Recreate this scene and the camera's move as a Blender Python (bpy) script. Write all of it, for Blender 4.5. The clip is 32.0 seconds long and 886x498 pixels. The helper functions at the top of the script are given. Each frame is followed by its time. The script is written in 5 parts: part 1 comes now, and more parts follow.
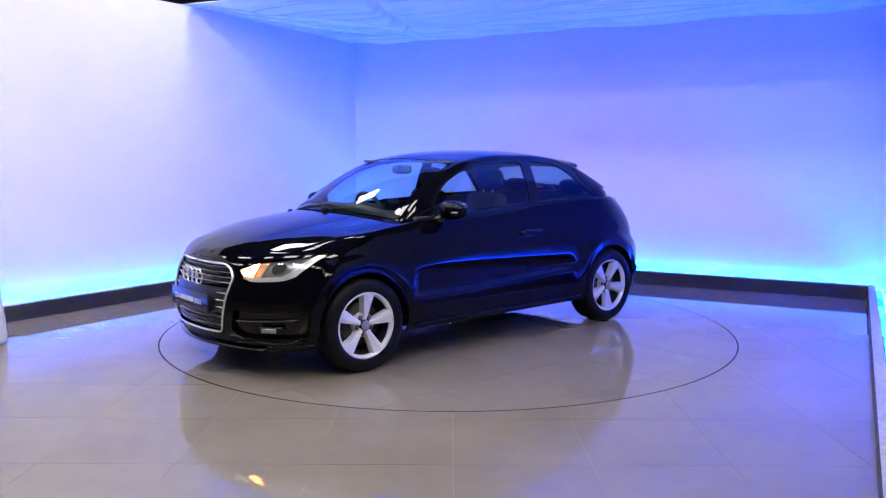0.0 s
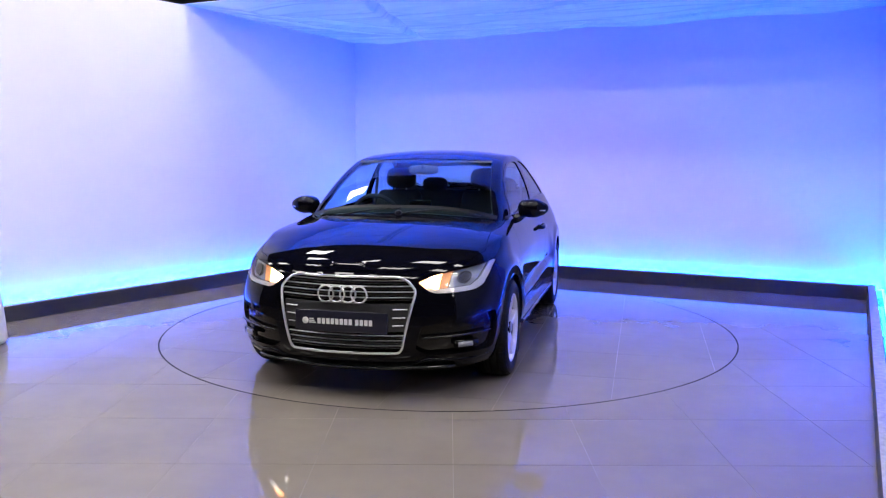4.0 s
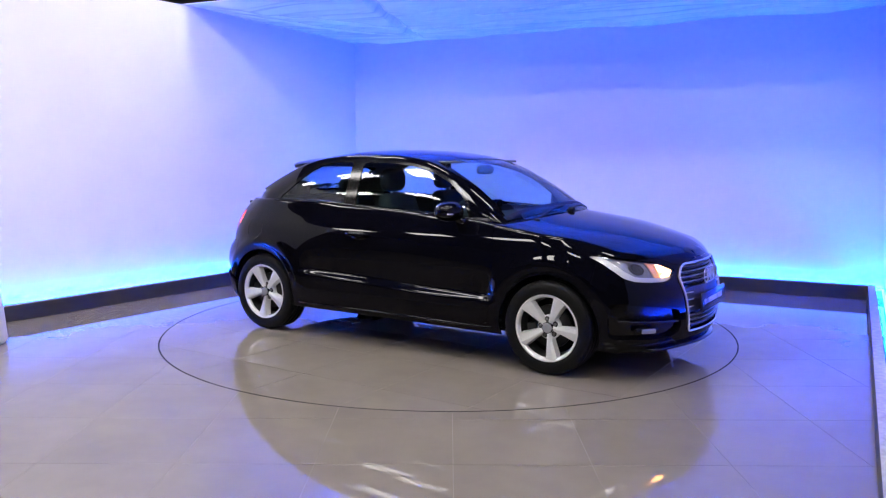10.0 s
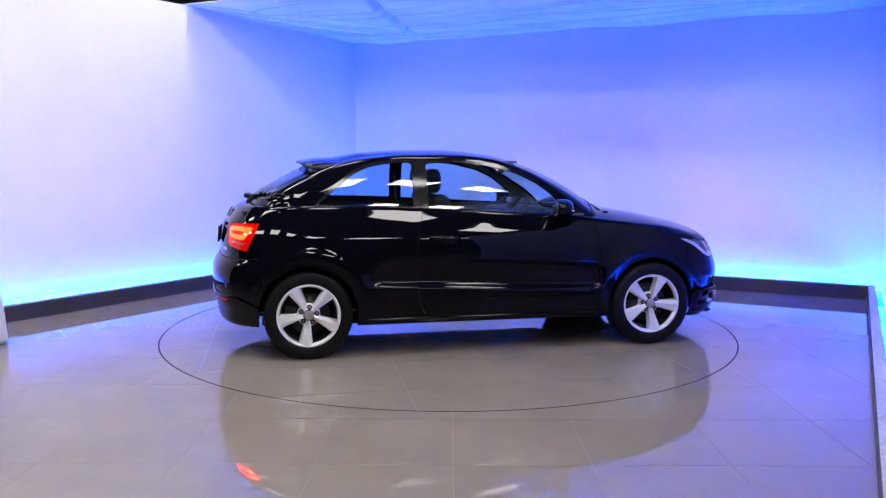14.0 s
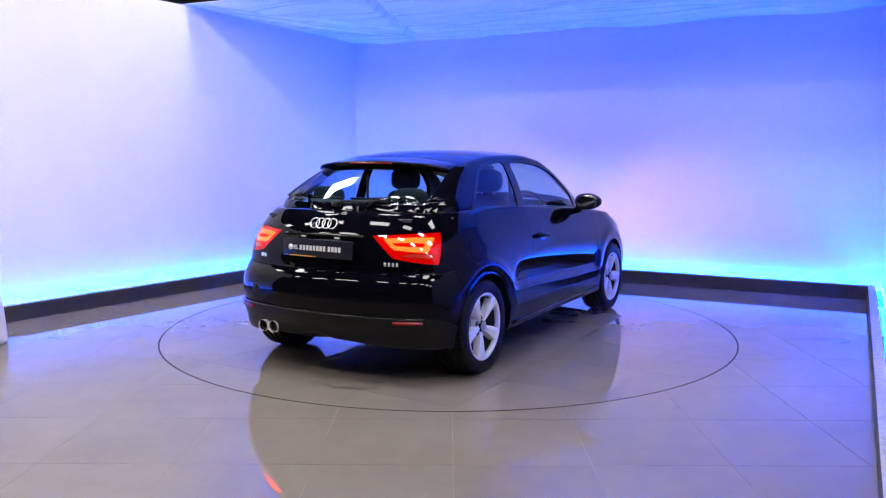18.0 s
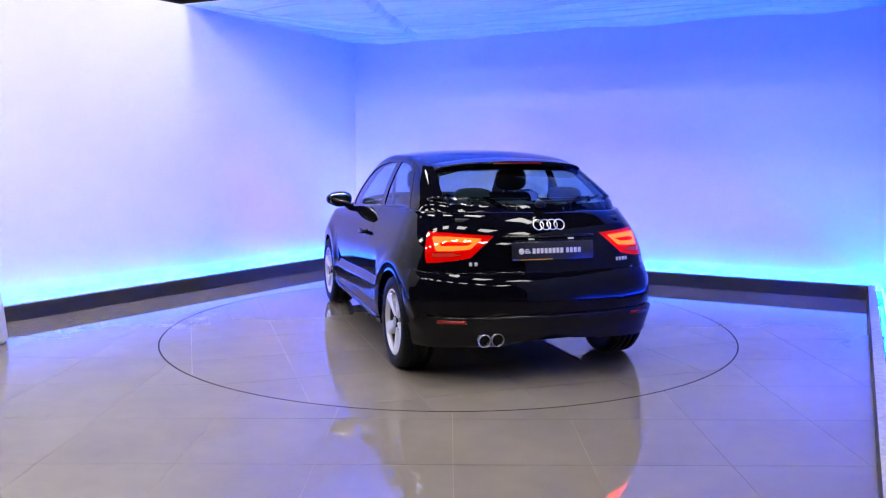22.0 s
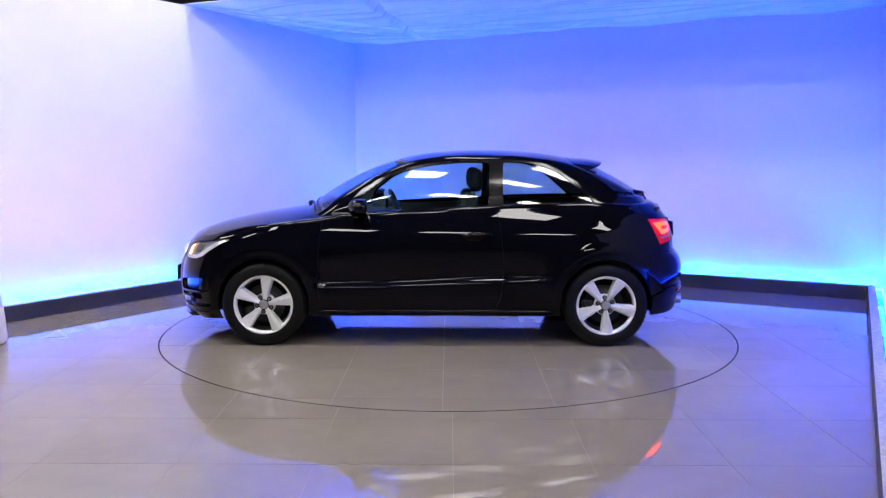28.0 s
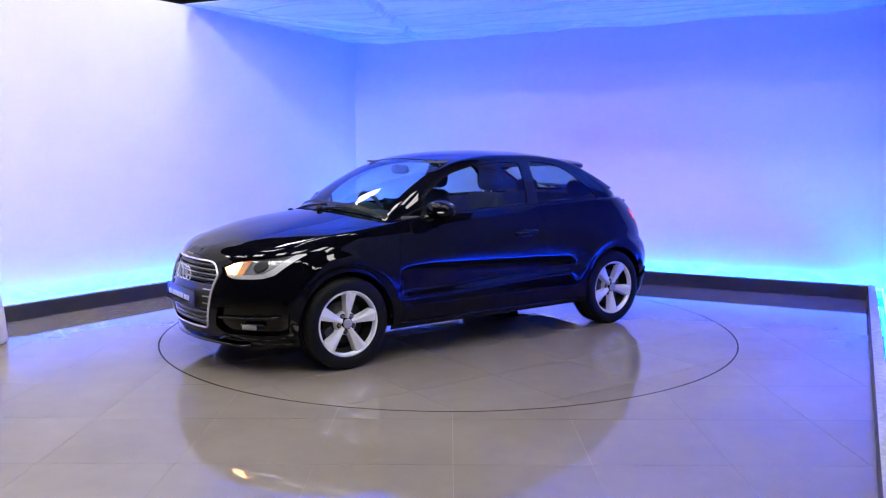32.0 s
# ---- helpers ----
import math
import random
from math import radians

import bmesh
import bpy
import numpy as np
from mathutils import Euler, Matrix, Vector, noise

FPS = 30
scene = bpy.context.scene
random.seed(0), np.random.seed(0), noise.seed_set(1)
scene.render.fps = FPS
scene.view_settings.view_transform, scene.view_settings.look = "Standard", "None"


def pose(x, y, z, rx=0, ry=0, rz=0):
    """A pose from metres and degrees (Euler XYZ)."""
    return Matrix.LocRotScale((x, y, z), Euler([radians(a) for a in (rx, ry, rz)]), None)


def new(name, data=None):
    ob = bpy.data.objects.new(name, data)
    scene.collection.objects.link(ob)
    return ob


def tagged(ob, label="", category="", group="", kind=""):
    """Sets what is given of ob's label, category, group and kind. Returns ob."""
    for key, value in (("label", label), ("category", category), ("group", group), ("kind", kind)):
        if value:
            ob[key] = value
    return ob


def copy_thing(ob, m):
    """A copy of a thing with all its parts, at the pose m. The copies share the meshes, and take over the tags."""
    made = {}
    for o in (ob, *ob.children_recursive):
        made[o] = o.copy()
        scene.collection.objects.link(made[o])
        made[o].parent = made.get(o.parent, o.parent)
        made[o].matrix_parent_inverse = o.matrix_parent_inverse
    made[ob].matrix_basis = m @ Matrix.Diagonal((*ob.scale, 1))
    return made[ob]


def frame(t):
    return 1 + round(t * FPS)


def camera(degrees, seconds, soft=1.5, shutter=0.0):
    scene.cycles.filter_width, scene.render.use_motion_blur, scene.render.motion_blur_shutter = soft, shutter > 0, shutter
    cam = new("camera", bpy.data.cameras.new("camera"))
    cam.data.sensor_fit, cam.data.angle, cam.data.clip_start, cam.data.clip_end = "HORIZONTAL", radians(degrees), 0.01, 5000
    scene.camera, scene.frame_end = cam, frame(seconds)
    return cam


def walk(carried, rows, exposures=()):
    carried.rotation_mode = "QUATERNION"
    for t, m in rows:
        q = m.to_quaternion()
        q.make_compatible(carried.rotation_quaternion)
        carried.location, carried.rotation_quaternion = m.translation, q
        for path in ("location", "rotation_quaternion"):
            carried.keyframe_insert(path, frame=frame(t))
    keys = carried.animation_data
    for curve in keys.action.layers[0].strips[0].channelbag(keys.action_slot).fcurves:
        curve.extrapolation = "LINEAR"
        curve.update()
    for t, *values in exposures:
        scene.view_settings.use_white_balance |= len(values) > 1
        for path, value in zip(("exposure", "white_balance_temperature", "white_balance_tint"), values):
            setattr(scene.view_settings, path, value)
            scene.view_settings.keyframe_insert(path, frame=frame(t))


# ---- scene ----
# A black three-door hatchback turns on a turntable in a blue-lit showroom booth.

cam = camera(57.99, 32.0, soft=1.2)
EYE = pose(0.0, -6.41, 1.3765, 83.283, 0.0, 0.355) @ pose(0, 0, 0, 0, 0, 0.07)
walk(cam, [(0.0, EYE), (32.0, EYE)], exposures=[(0.0, 0.0), (32.0, 0.0)])

# turning of the turntable: seconds and heading of the car's nose in degrees
TURN = [(0.0, 221.1), (0.5, 222.1), (1.0, 224.1), (1.5, 227.6), (2.0, 232.6), (2.5, 238.3), (3.0, 244.3), (3.5, 250.3),
        (4.5, 262.3), (5.5, 274.1), (6.0, 280.2), (7.0, 292.0), (8.0, 303.6), (9.0, 315.3), (10.0, 327.2), (11.0, 338.8),
        (12.0, 349.6), (13.0, 360.4), (14.0, 371.4), (14.5, 377.4), (15.5, 389.6), (16.5, 401.7), (17.0, 407.8),
        (18.0, 420.0), (19.0, 432.1), (20.0, 443.8), (21.0, 455.9), (22.0, 468.0), (23.0, 479.8), (24.0, 491.8),
        (25.0, 504.0), (25.5, 510.0), (26.5, 522.0), (27.5, 533.9), (28.0, 539.9), (29.0, 550.9), (30.0, 561.7),
        (30.5, 566.9), (31.0, 571.1), (31.5, 574.2), (32.0, 576.2)]

# ---------------------------------------------------------------- world
world = bpy.data.worlds.new("world")
scene.world = world
world.use_nodes = True
world.node_tree.nodes["Background"].inputs[0].default_value = (0.5, 0.5, 0.55, 1)
world.node_tree.nodes["Background"].inputs[1].default_value = 0.02

# strengths of the lights
PANEL_LIGHT = 31.0
LED_LIGHT = 540.0
LED_COLOUR = (0.001, 0.072, 1.0)


# ---------------------------------------------------------------- materials
def mat(name, colour, rough=0.5, metal=0.0, coat=0.0, spec=0.5, grain=0.0, grain_scale=40.0, stain=0.0, stain_scale=3.0,
        bump=0.0, bump_scale=60.0, emit=None, strength=0.0, vary=0.0):
    m = bpy.data.materials.new(name)
    m.use_nodes = True
    nt = m.node_tree
    b = nt.nodes["Principled BSDF"]
    b.inputs["Base Color"].default_value = (*colour, 1)
    b.inputs["Roughness"].default_value = rough
    b.inputs["Metallic"].default_value = metal
    b.inputs["Specular IOR Level"].default_value = spec
    b.inputs["Coat Weight"].default_value = coat
    b.inputs["Coat Roughness"].default_value = 0.015
    b.inputs["Coat IOR"].default_value = 1.30
    if emit:
        b.inputs["Emission Color"].default_value = (*emit, 1)
        b.inputs["Emission Strength"].default_value = strength
    tc = nt.nodes.new("ShaderNodeTexCoord")
    last = None
    if vary or grain or stain:
        base = nt.nodes.new("ShaderNodeRGB")
        base.outputs[0].default_value = (*colour, 1)
        last = base.outputs[0]
        for amount, scale, detail in ((grain, grain_scale, 6.0), (stain, stain_scale, 4.0)):
            if not amount:
                continue
            n = nt.nodes.new("ShaderNodeTexNoise")
            n.inputs["Scale"].default_value = scale
            n.inputs["Detail"].default_value = detail
            nt.links.new(tc.outputs["Object"], n.inputs["Vector"])
            r = nt.nodes.new("ShaderNodeMapRange")
            r.inputs["From Min"].default_value, r.inputs["From Max"].default_value = 0.3, 0.7
            r.inputs["To Min"].default_value, r.inputs["To Max"].default_value = 1 - amount, 1 + amount
            r.clamp = False
            nt.links.new(n.outputs["Fac"], r.inputs["Value"])
            mul = nt.nodes.new("ShaderNodeVectorMath")
            mul.operation = "SCALE"
            nt.links.new(last, mul.inputs[0])
            nt.links.new(r.outputs[0], mul.inputs["Scale"])
            last = mul.outputs[0]
        if vary:
            oi = nt.nodes.new("ShaderNodeObjectInfo")
            r = nt.nodes.new("ShaderNodeMapRange")
            r.inputs["To Min"].default_value, r.inputs["To Max"].default_value = 1 - vary, 1 + vary
            nt.links.new(oi.outputs["Random"], r.inputs["Value"])
            mul = nt.nodes.new("ShaderNodeVectorMath")
            mul.operation = "SCALE"
            nt.links.new(last, mul.inputs[0])
            nt.links.new(r.outputs[0], mul.inputs["Scale"])
            last = mul.outputs[0]
        nt.links.new(last, b.inputs["Base Color"])
    if bump:
        n = nt.nodes.new("ShaderNodeTexNoise")
        n.inputs["Scale"].default_value = bump_scale
        n.inputs["Detail"].default_value = 4.0
        nt.links.new(tc.outputs["Object"], n.inputs["Vector"])
        bp = nt.nodes.new("ShaderNodeBump")
        bp.inputs["Strength"].default_value = bump
        bp.inputs["Distance"].default_value = 0.01
        nt.links.new(n.outputs["Fac"], bp.inputs["Height"])
        nt.links.new(bp.outputs[0], b.inputs["Normal"])
    return m


def glass(name, tint, ior=1.45, rough=0.0):
    """A thin pane: tinted transparency under a Fresnel gloss."""
    m = bpy.data.materials.new(name)
    m.use_nodes = True
    nt = m.node_tree
    nt.nodes.remove(nt.nodes["Principled BSDF"])
    out = nt.nodes["Material Output"]
    tr = nt.nodes.new("ShaderNodeBsdfTransparent")
    tr.inputs[0].default_value = (*tint, 1)
    gl = nt.nodes.new("ShaderNodeBsdfGlossy")
    gl.inputs["Roughness"].default_value = rough
    lw = nt.nodes.new("ShaderNodeLayerWeight")
    lw.inputs["Blend"].default_value = 0.5
    power = nt.nodes.new("ShaderNodeMath")
    power.operation = "POWER"
    power.inputs[1].default_value = 5.0
    nt.links.new(lw.outputs["Facing"], power.inputs[0])
    f0 = 2 * ((ior - 1) / (ior + 1)) ** 2
    fr = nt.nodes.new("ShaderNodeMath")
    fr.operation = "MULTIPLY_ADD"
    fr.inputs[1].default_value, fr.inputs[2].default_value = 1 - f0, f0
    nt.links.new(power.outputs[0], fr.inputs[0])
    mix = nt.nodes.new("ShaderNodeMixShader")
    nt.links.new(fr.outputs[0], mix.inputs[0])
    nt.links.new(tr.outputs[0], mix.inputs[1])
    nt.links.new(gl.outputs[0], mix.inputs[2])
    nt.links.new(mix.outputs[0], out.inputs[0])
    return m


M_WALL = mat("white_painted_wall", (0.80, 0.79, 0.80), 0.55, stain=0.025, stain_scale=0.7, bump=0.02, bump_scale=25)
# right wall: the blue light on it is put into the base colour
M_WALL_BLUE_LIT = mat("wall_blue_light_in_colour", (0.26, 0.31, 0.66), 0.55, stain=0.04, stain_scale=0.7, bump=0.02, bump_scale=25)
M_TILE = mat("polished_porcelain", (0.210, 0.183, 0.157), 0.018, spec=0.65, grain=0.03, grain_scale=7, stain=0.07, stain_scale=1.3, vary=0.03)
M_GROUT = mat("grey_grout", (0.19, 0.16, 0.135), 0.7, grain=0.15, stain=0.55, stain_scale=1.6)
M_GAP = mat("dark_gap", (0.005, 0.005, 0.006), 0.9, spec=0.05)
M_KERB = mat("dark_grey_board", (0.034, 0.034, 0.043), 0.42, grain=0.08, grain_scale=20, stain=0.12, stain_scale=2.0)
M_KERB_TOP = mat("pale_worn_capping", (0.45, 0.45, 0.47), 0.45, grain=0.25, grain_scale=30)
M_SHEET = mat("white_plastic_sheet", (0.80, 0.80, 0.81), 0.22, spec=0.6, stain=0.04, stain_scale=2.0)
M_SHELL = mat("showroom_plaster", (0.055, 0.046, 0.035), 0.8, stain=0.1, stain_scale=0.4, grain=0.05)
M_ROOF = mat("showroom_roof", (0.035, 0.030, 0.023), 0.8, stain=0.2, stain_scale=0.5)
M_STEEL = mat("painted_steel", (0.16, 0.15, 0.13), 0.6, stain=0.1)
M_PANEL = mat("panel_glow", (0.9, 0.9, 0.9), 0.5, emit=(0.97, 0.935, 0.89), strength=PANEL_LIGHT)
M_LED = mat("blue_led", (0.1, 0.2, 0.6), 0.5, emit=LED_COLOUR, strength=LED_LIGHT)
M_WHITE = mat("white_plastic", (0.78, 0.78, 0.77), 0.4, stain=0.04, stain_scale=6)

M_PAINT = mat("black_car_paint", (0.0022, 0.0022, 0.0050), 0.35, coat=1.0, spec=0.0, bump=0.002, bump_scale=2.2)
M_PLASTIC = mat("black_textured_plastic", (0.006, 0.006, 0.007), 0.42, spec=0.3, bump=0.15, bump_scale=400, grain=0.1)
M_VALANCE = mat("dark_satin_plastic", (0.006, 0.006, 0.007), 0.36, spec=0.22, grain=0.08, grain_scale=90)
M_GLOSSBLACK = mat("gloss_black_plastic", (0.004, 0.004, 0.005), 0.14, spec=0.4)
M_RUBBER = mat("black_rubber", (0.0045, 0.0045, 0.005), 0.55, spec=0.18, grain=0.15, grain_scale=60, bump=0.06, bump_scale=120)
M_ALLOY = mat("silver_alloy", (0.78, 0.78, 0.79), 0.34, metal=0.25, grain=0.03, grain_scale=50)
M_CHROME = mat("chrome", (0.85, 0.85, 0.87), 0.14, metal=0.70)
M_SATIN = mat("satin_silver", (0.72, 0.72, 0.74), 0.28, metal=0.35)
M_SLAT = mat("slat_edge_silver", (0.38, 0.38, 0.39), 0.30, metal=0.60)
M_CARRIER = mat("dark_grey_plastic", (0.03, 0.03, 0.033), 0.35, spec=0.4)
# dark metal parts, and the shade inside the wheels put into colour
M_DARKMETAL = mat("dark_metal", (0.045, 0.045, 0.046), 0.45, metal=0.7, grain=0.15)
M_CAP = mat("grey_cap", (0.36, 0.36, 0.37), 0.3, metal=0.5)
M_DISC = mat("brake_disc", (0.28, 0.27, 0.26), 0.35, metal=0.9, grain=0.1, grain_scale=80)
M_TRIM = mat("window_trim", (0.007, 0.007, 0.008), 0.13, spec=0.35)
M_SEAT = mat("charcoal_seat_cloth", (0.026, 0.026, 0.028), 0.85, grain=0.15, grain_scale=60, stain=0.1, bump=0.04, bump_scale=120)
M_CABIN = mat("dark_cabin_plastic", (0.028, 0.028, 0.030), 0.6, grain=0.1, bump=0.06, bump_scale=250)
M_LINER = mat("grey_cabin_lining", (0.14, 0.143, 0.137), 0.8, grain=0.06, grain_scale=90)
M_PLATE = mat("dark_plate", (0.018, 0.018, 0.030), 0.18, spec=0.5)
M_LETTER = mat("white_print", (0.72, 0.72, 0.74), 0.4)
M_BLUEPRINT = mat("blue_print", (0.02, 0.08, 0.45), 0.4)
M_YELLOWPRINT = mat("amber_print", (0.65, 0.30, 0.03), 0.4)
M_GLASS = glass("clear_car_glass", (0.58, 0.75, 0.78))
M_TINT = glass("tinted_car_glass", (0.50, 0.66, 0.70))
M_LENS = glass("clear_lens", (0.93, 0.93, 0.93), 1.4)
M_REDLENS = glass("red_lens", (0.95, 0.22, 0.16), 1.5)
M_REDHOUSING = mat("red_housing", (0.35, 0.012, 0.01), 0.25, emit=(1.0, 0.010, 0.004), strength=0.45)
M_TAIL = mat("tail_glow", (0.5, 0.02, 0.01), 0.4, emit=(1.0, 0.11, 0.020), strength=15.0)
M_REFLECTOR = mat("red_reflector", (0.20, 0.004, 0.004), 0.15, spec=0.6)
M_HEADGLOW = mat("headlamp_glow", (0.8, 0.7, 0.5), 0.2, emit=(1.0, 0.55, 0.26), strength=0.5)
M_BULB = mat("halogen_bulb", (0.9, 0.8, 0.6), 0.2, emit=(1.0, 0.42, 0.17), strength=2300.0)
M_AMBER = mat("amber_lamp", (0.75, 0.50, 0.30), 0.25, emit=(1.0, 0.40, 0.12), strength=0.22)
M_LAMPSHELL = mat("lamp_shell", (0.50, 0.51, 0.54), 0.22, metal=0.45)
M_MIRROR = mat("mirror_glass", (0.85, 0.86, 0.88), 0.02, metal=1.0)


# ---------------------------------------------------------------- mesh helpers
def part(name, bm, material, parent=None, label="", smooth=True, matrix=None):
    """One bmesh as one mesh object, under a thing or a part."""
    me = bpy.data.meshes.new(name)
    bm.to_mesh(me)
    bm.free()
    if smooth:
        me.shade_smooth()
    for m in (material if isinstance(material, (list, tuple)) else (material,)):
        me.materials.append(m)
    ob = new(name, me)
    if parent:
        ob.parent = parent
    if matrix is not None:
        ob.matrix_basis = matrix
    if label:
        tagged(ob, label)
    return ob


def raw(name, verts, faces, material, parent=None, label="", smooth=True, matrix=None):
    me = bpy.data.meshes.new(name)
    me.from_pydata([tuple(v) for v in verts], [], faces)
    me.update()
    if smooth:
        me.shade_smooth()
    me.materials.append(material)
    ob = new(name, me)
    if parent:
        ob.parent = parent
    if matrix is not None:
        ob.matrix_basis = matrix
    if label:
        tagged(ob, label)
    return ob


def box(cx, cy, cz, sx, sy, sz, bevel=0.0, segs=2):
    bm = bmesh.new()
    bmesh.ops.create_cube(bm, size=1.0, matrix=Matrix.Translation((cx, cy, cz)) @ Matrix.Diagonal((sx, sy, sz, 1)))
    if bevel:
        bmesh.ops.bevel(bm, geom=bm.edges[:], offset=bevel, segments=segs, profile=0.5, affect="EDGES")
    return bm


def lathe(profile, n=48, axis="y"):
    """Turns a profile of (radius, along) round the axis."""
    verts, faces = [], []
    for i in range(n):
        a = 2 * math.pi * i / n
        for r, h in profile:
            verts.append((r * math.cos(a), h, r * math.sin(a)) if axis == "y" else
                         (h, r * math.cos(a), r * math.sin(a)) if axis == "x" else (r * math.cos(a), r * math.sin(a), h))
    k = len(profile)
    for i in range(n):
        j = (i + 1) % n
        for m in range(k - 1):
            faces.append((i * k + m, i * k + m + 1, j * k + m + 1, j * k + m))
    bm = bmesh.new()
    vs = [bm.verts.new(v) for v in verts]
    for f in faces:
        bm.faces.new([vs[q] for q in f])
    bmesh.ops.remove_doubles(bm, verts=bm.verts, dist=1e-5)
    bmesh.ops.recalc_face_normals(bm, faces=bm.faces)
    return bm


def tube(points, radius, n=8, closed=False):
    """A round rod along a line of points; radius may be one number or one for each point."""
    pts = [Vector(q) for q in points]
    k = len(pts)
    bm = bmesh.new()
    rings = []
    for i, q in enumerate(pts):
        a = pts[(i - 1) % k] if closed or i else pts[0]
        b = pts[(i + 1) % k] if closed or i < k - 1 else pts[-1]
        d = (b - a).normalized()
        u = d.cross(Vector((0, 0, 1)) if abs(d.z) < 0.9 else Vector((1, 0, 0))).normalized()
        w = d.cross(u)
        r = radius[i] if isinstance(radius, (list, tuple)) else radius
        rings.append([bm.verts.new(q + r * (math.cos(2 * math.pi * j / n) * u + math.sin(2 * math.pi * j / n) * w)) for j in range(n)])
    for i in range(k if closed else k - 1):
        A, B = rings[i], rings[(i + 1) % k]
        for j in range(n):
            bm.faces.new((A[j], A[(j + 1) % n], B[(j + 1) % n], B[j]))
    if not closed:
        bm.faces.new(rings[0][::-1])
        bm.faces.new(rings[-1])
    bmesh.ops.recalc_face_normals(bm, faces=bm.faces)
    return bm


def ball(cx, cy, cz, rx, ry, rz, power=2.0, nu=28, nv=16):
    """A rounded lump: a superellipsoid."""
    bm = bmesh.new()
    bmesh.ops.create_uvsphere(bm, u_segments=nu, v_segments=nv, radius=1.0)
    for v in bm.verts:
        c = v.co
        k = (abs(c.x) ** power + abs(c.y) ** power + abs(c.z) ** power) ** (-1 / power)
        v.co = Vector((cx + rx * c.x * k, cy + ry * c.y * k, cz + rz * c.z * k))
    return bm


def curve(pairs):
    """A smooth function through (x, value) pairs, with no overshoot."""
    pairs = sorted(pairs)
    xs = np.array([q[0] for q in pairs])
    ys = np.array([q[1] for q in pairs])
    h = np.diff(xs)
    d = np.diff(ys) / h
    m = np.zeros(len(xs))
    m[0], m[-1] = d[0], d[-1]
    for i in range(1, len(xs) - 1):
        if d[i - 1] * d[i] > 0:
            w1, w2 = 2 * h[i] + h[i - 1], h[i] + 2 * h[i - 1]
            m[i] = (w1 + w2) / (w1 / d[i - 1] + w2 / d[i])

    def f(x):
        x = min(max(x, xs[0]), xs[-1])
        i = min(max(int(np.searchsorted(xs, x)) - 1, 0), len(h) - 1)
        t = (x - xs[i]) / h[i]
        return float((2 * t ** 3 - 3 * t ** 2 + 1) * ys[i] + (t ** 3 - 2 * t ** 2 + t) * h[i] * m[i]
                     + (-2 * t ** 3 + 3 * t ** 2) * ys[i + 1] + (t ** 3 - t ** 2) * h[i] * m[i + 1])
    return f


def step(a, b, x):
    t = min(max((x - a) / (b - a), 0.0), 1.0)
    return t * t * (3 - 2 * t)


# ---------------------------------------------------------------- the booth
KERB_L = ((-3.63, 0.02), (-1.43, 3.25))
KERB_B = ((1.89, 2.21), (4.00, 1.17))
KERB_R = ((4.03, 1.19), (2.22, -2.37))
KERB_H, KERB_T, TROUGH = 0.14, 0.065, 0.105


def meet(a, b):
    """Where two plan lines cross."""
    (x1, y1), (x2, y2), (x3, y3), (x4, y4) = *a, *b
    den = (x1 - x2) * (y3 - y4) - (y1 - y2) * (x3 - x4)
    p, q = x1 * y2 - y1 * x2, x3 * y4 - y3 * x4
    return ((p * (x3 - x4) - (x1 - x2) * q) / den, (p * (y3 - y4) - (y1 - y2) * q) / den)


def shifted(line, g):
    (x1, y1), (x2, y2) = line
    d = math.hypot(x2 - x1, y2 - y1)
    nx, ny = -(y2 - y1) / d * g, (x2 - x1) / d * g
    return ((x1 + nx, y1 + ny), (x2 + nx, y2 + ny))


def along(line, s):
    (x1, y1), (x2, y2) = line
    d = math.hypot(x2 - x1, y2 - y1)
    return (x1 + (x2 - x1) / d * s, y1 + (y2 - y1) / d * s)


def prism(loop, z0, z1, bevel=0.0):
    bm = bmesh.new()
    bot = [bm.verts.new((x, y, z0)) for x, y in loop]
    top = [bm.verts.new((x, y, z1)) for x, y in loop]
    n = len(loop)
    for i in range(n):
        bm.faces.new((bot[i], bot[(i + 1) % n], top[(i + 1) % n], top[i]))
    bm.faces.new(bot[::-1])
    bm.faces.new(top)
    bmesh.ops.recalc_face_normals(bm, faces=bm.faces)
    if bevel:
        bmesh.ops.bevel(bm, geom=[e for e in bm.edges if abs(e.verts[0].co.z - e.verts[1].co.z) < 1e-6], offset=bevel, segments=2, affect="EDGES")
    return bm


def band(g0, g1, end=5.6):
    """Plan quads of the left, back and right runs between two offsets from the kerb's face."""
    runs = []
    inner = [shifted(k, g0) for k in (KERB_L, KERB_B, KERB_R)]
    outer = [shifted(k, g1) for k in (KERB_L, KERB_B, KERB_R)]
    for i in range(3):
        a = along(inner[0], -2.0) if i == 0 else meet(inner[i - 1], inner[i])
        d = along(outer[0], -2.0) if i == 0 else meet(outer[i - 1], outer[i])
        b = along(inner[2], end) if i == 2 else meet(inner[i], inner[i + 1])
        c = along(outer[2], end) if i == 2 else meet(outer[i], outer[i + 1])
        runs.append((a, b, c, d))
    return runs


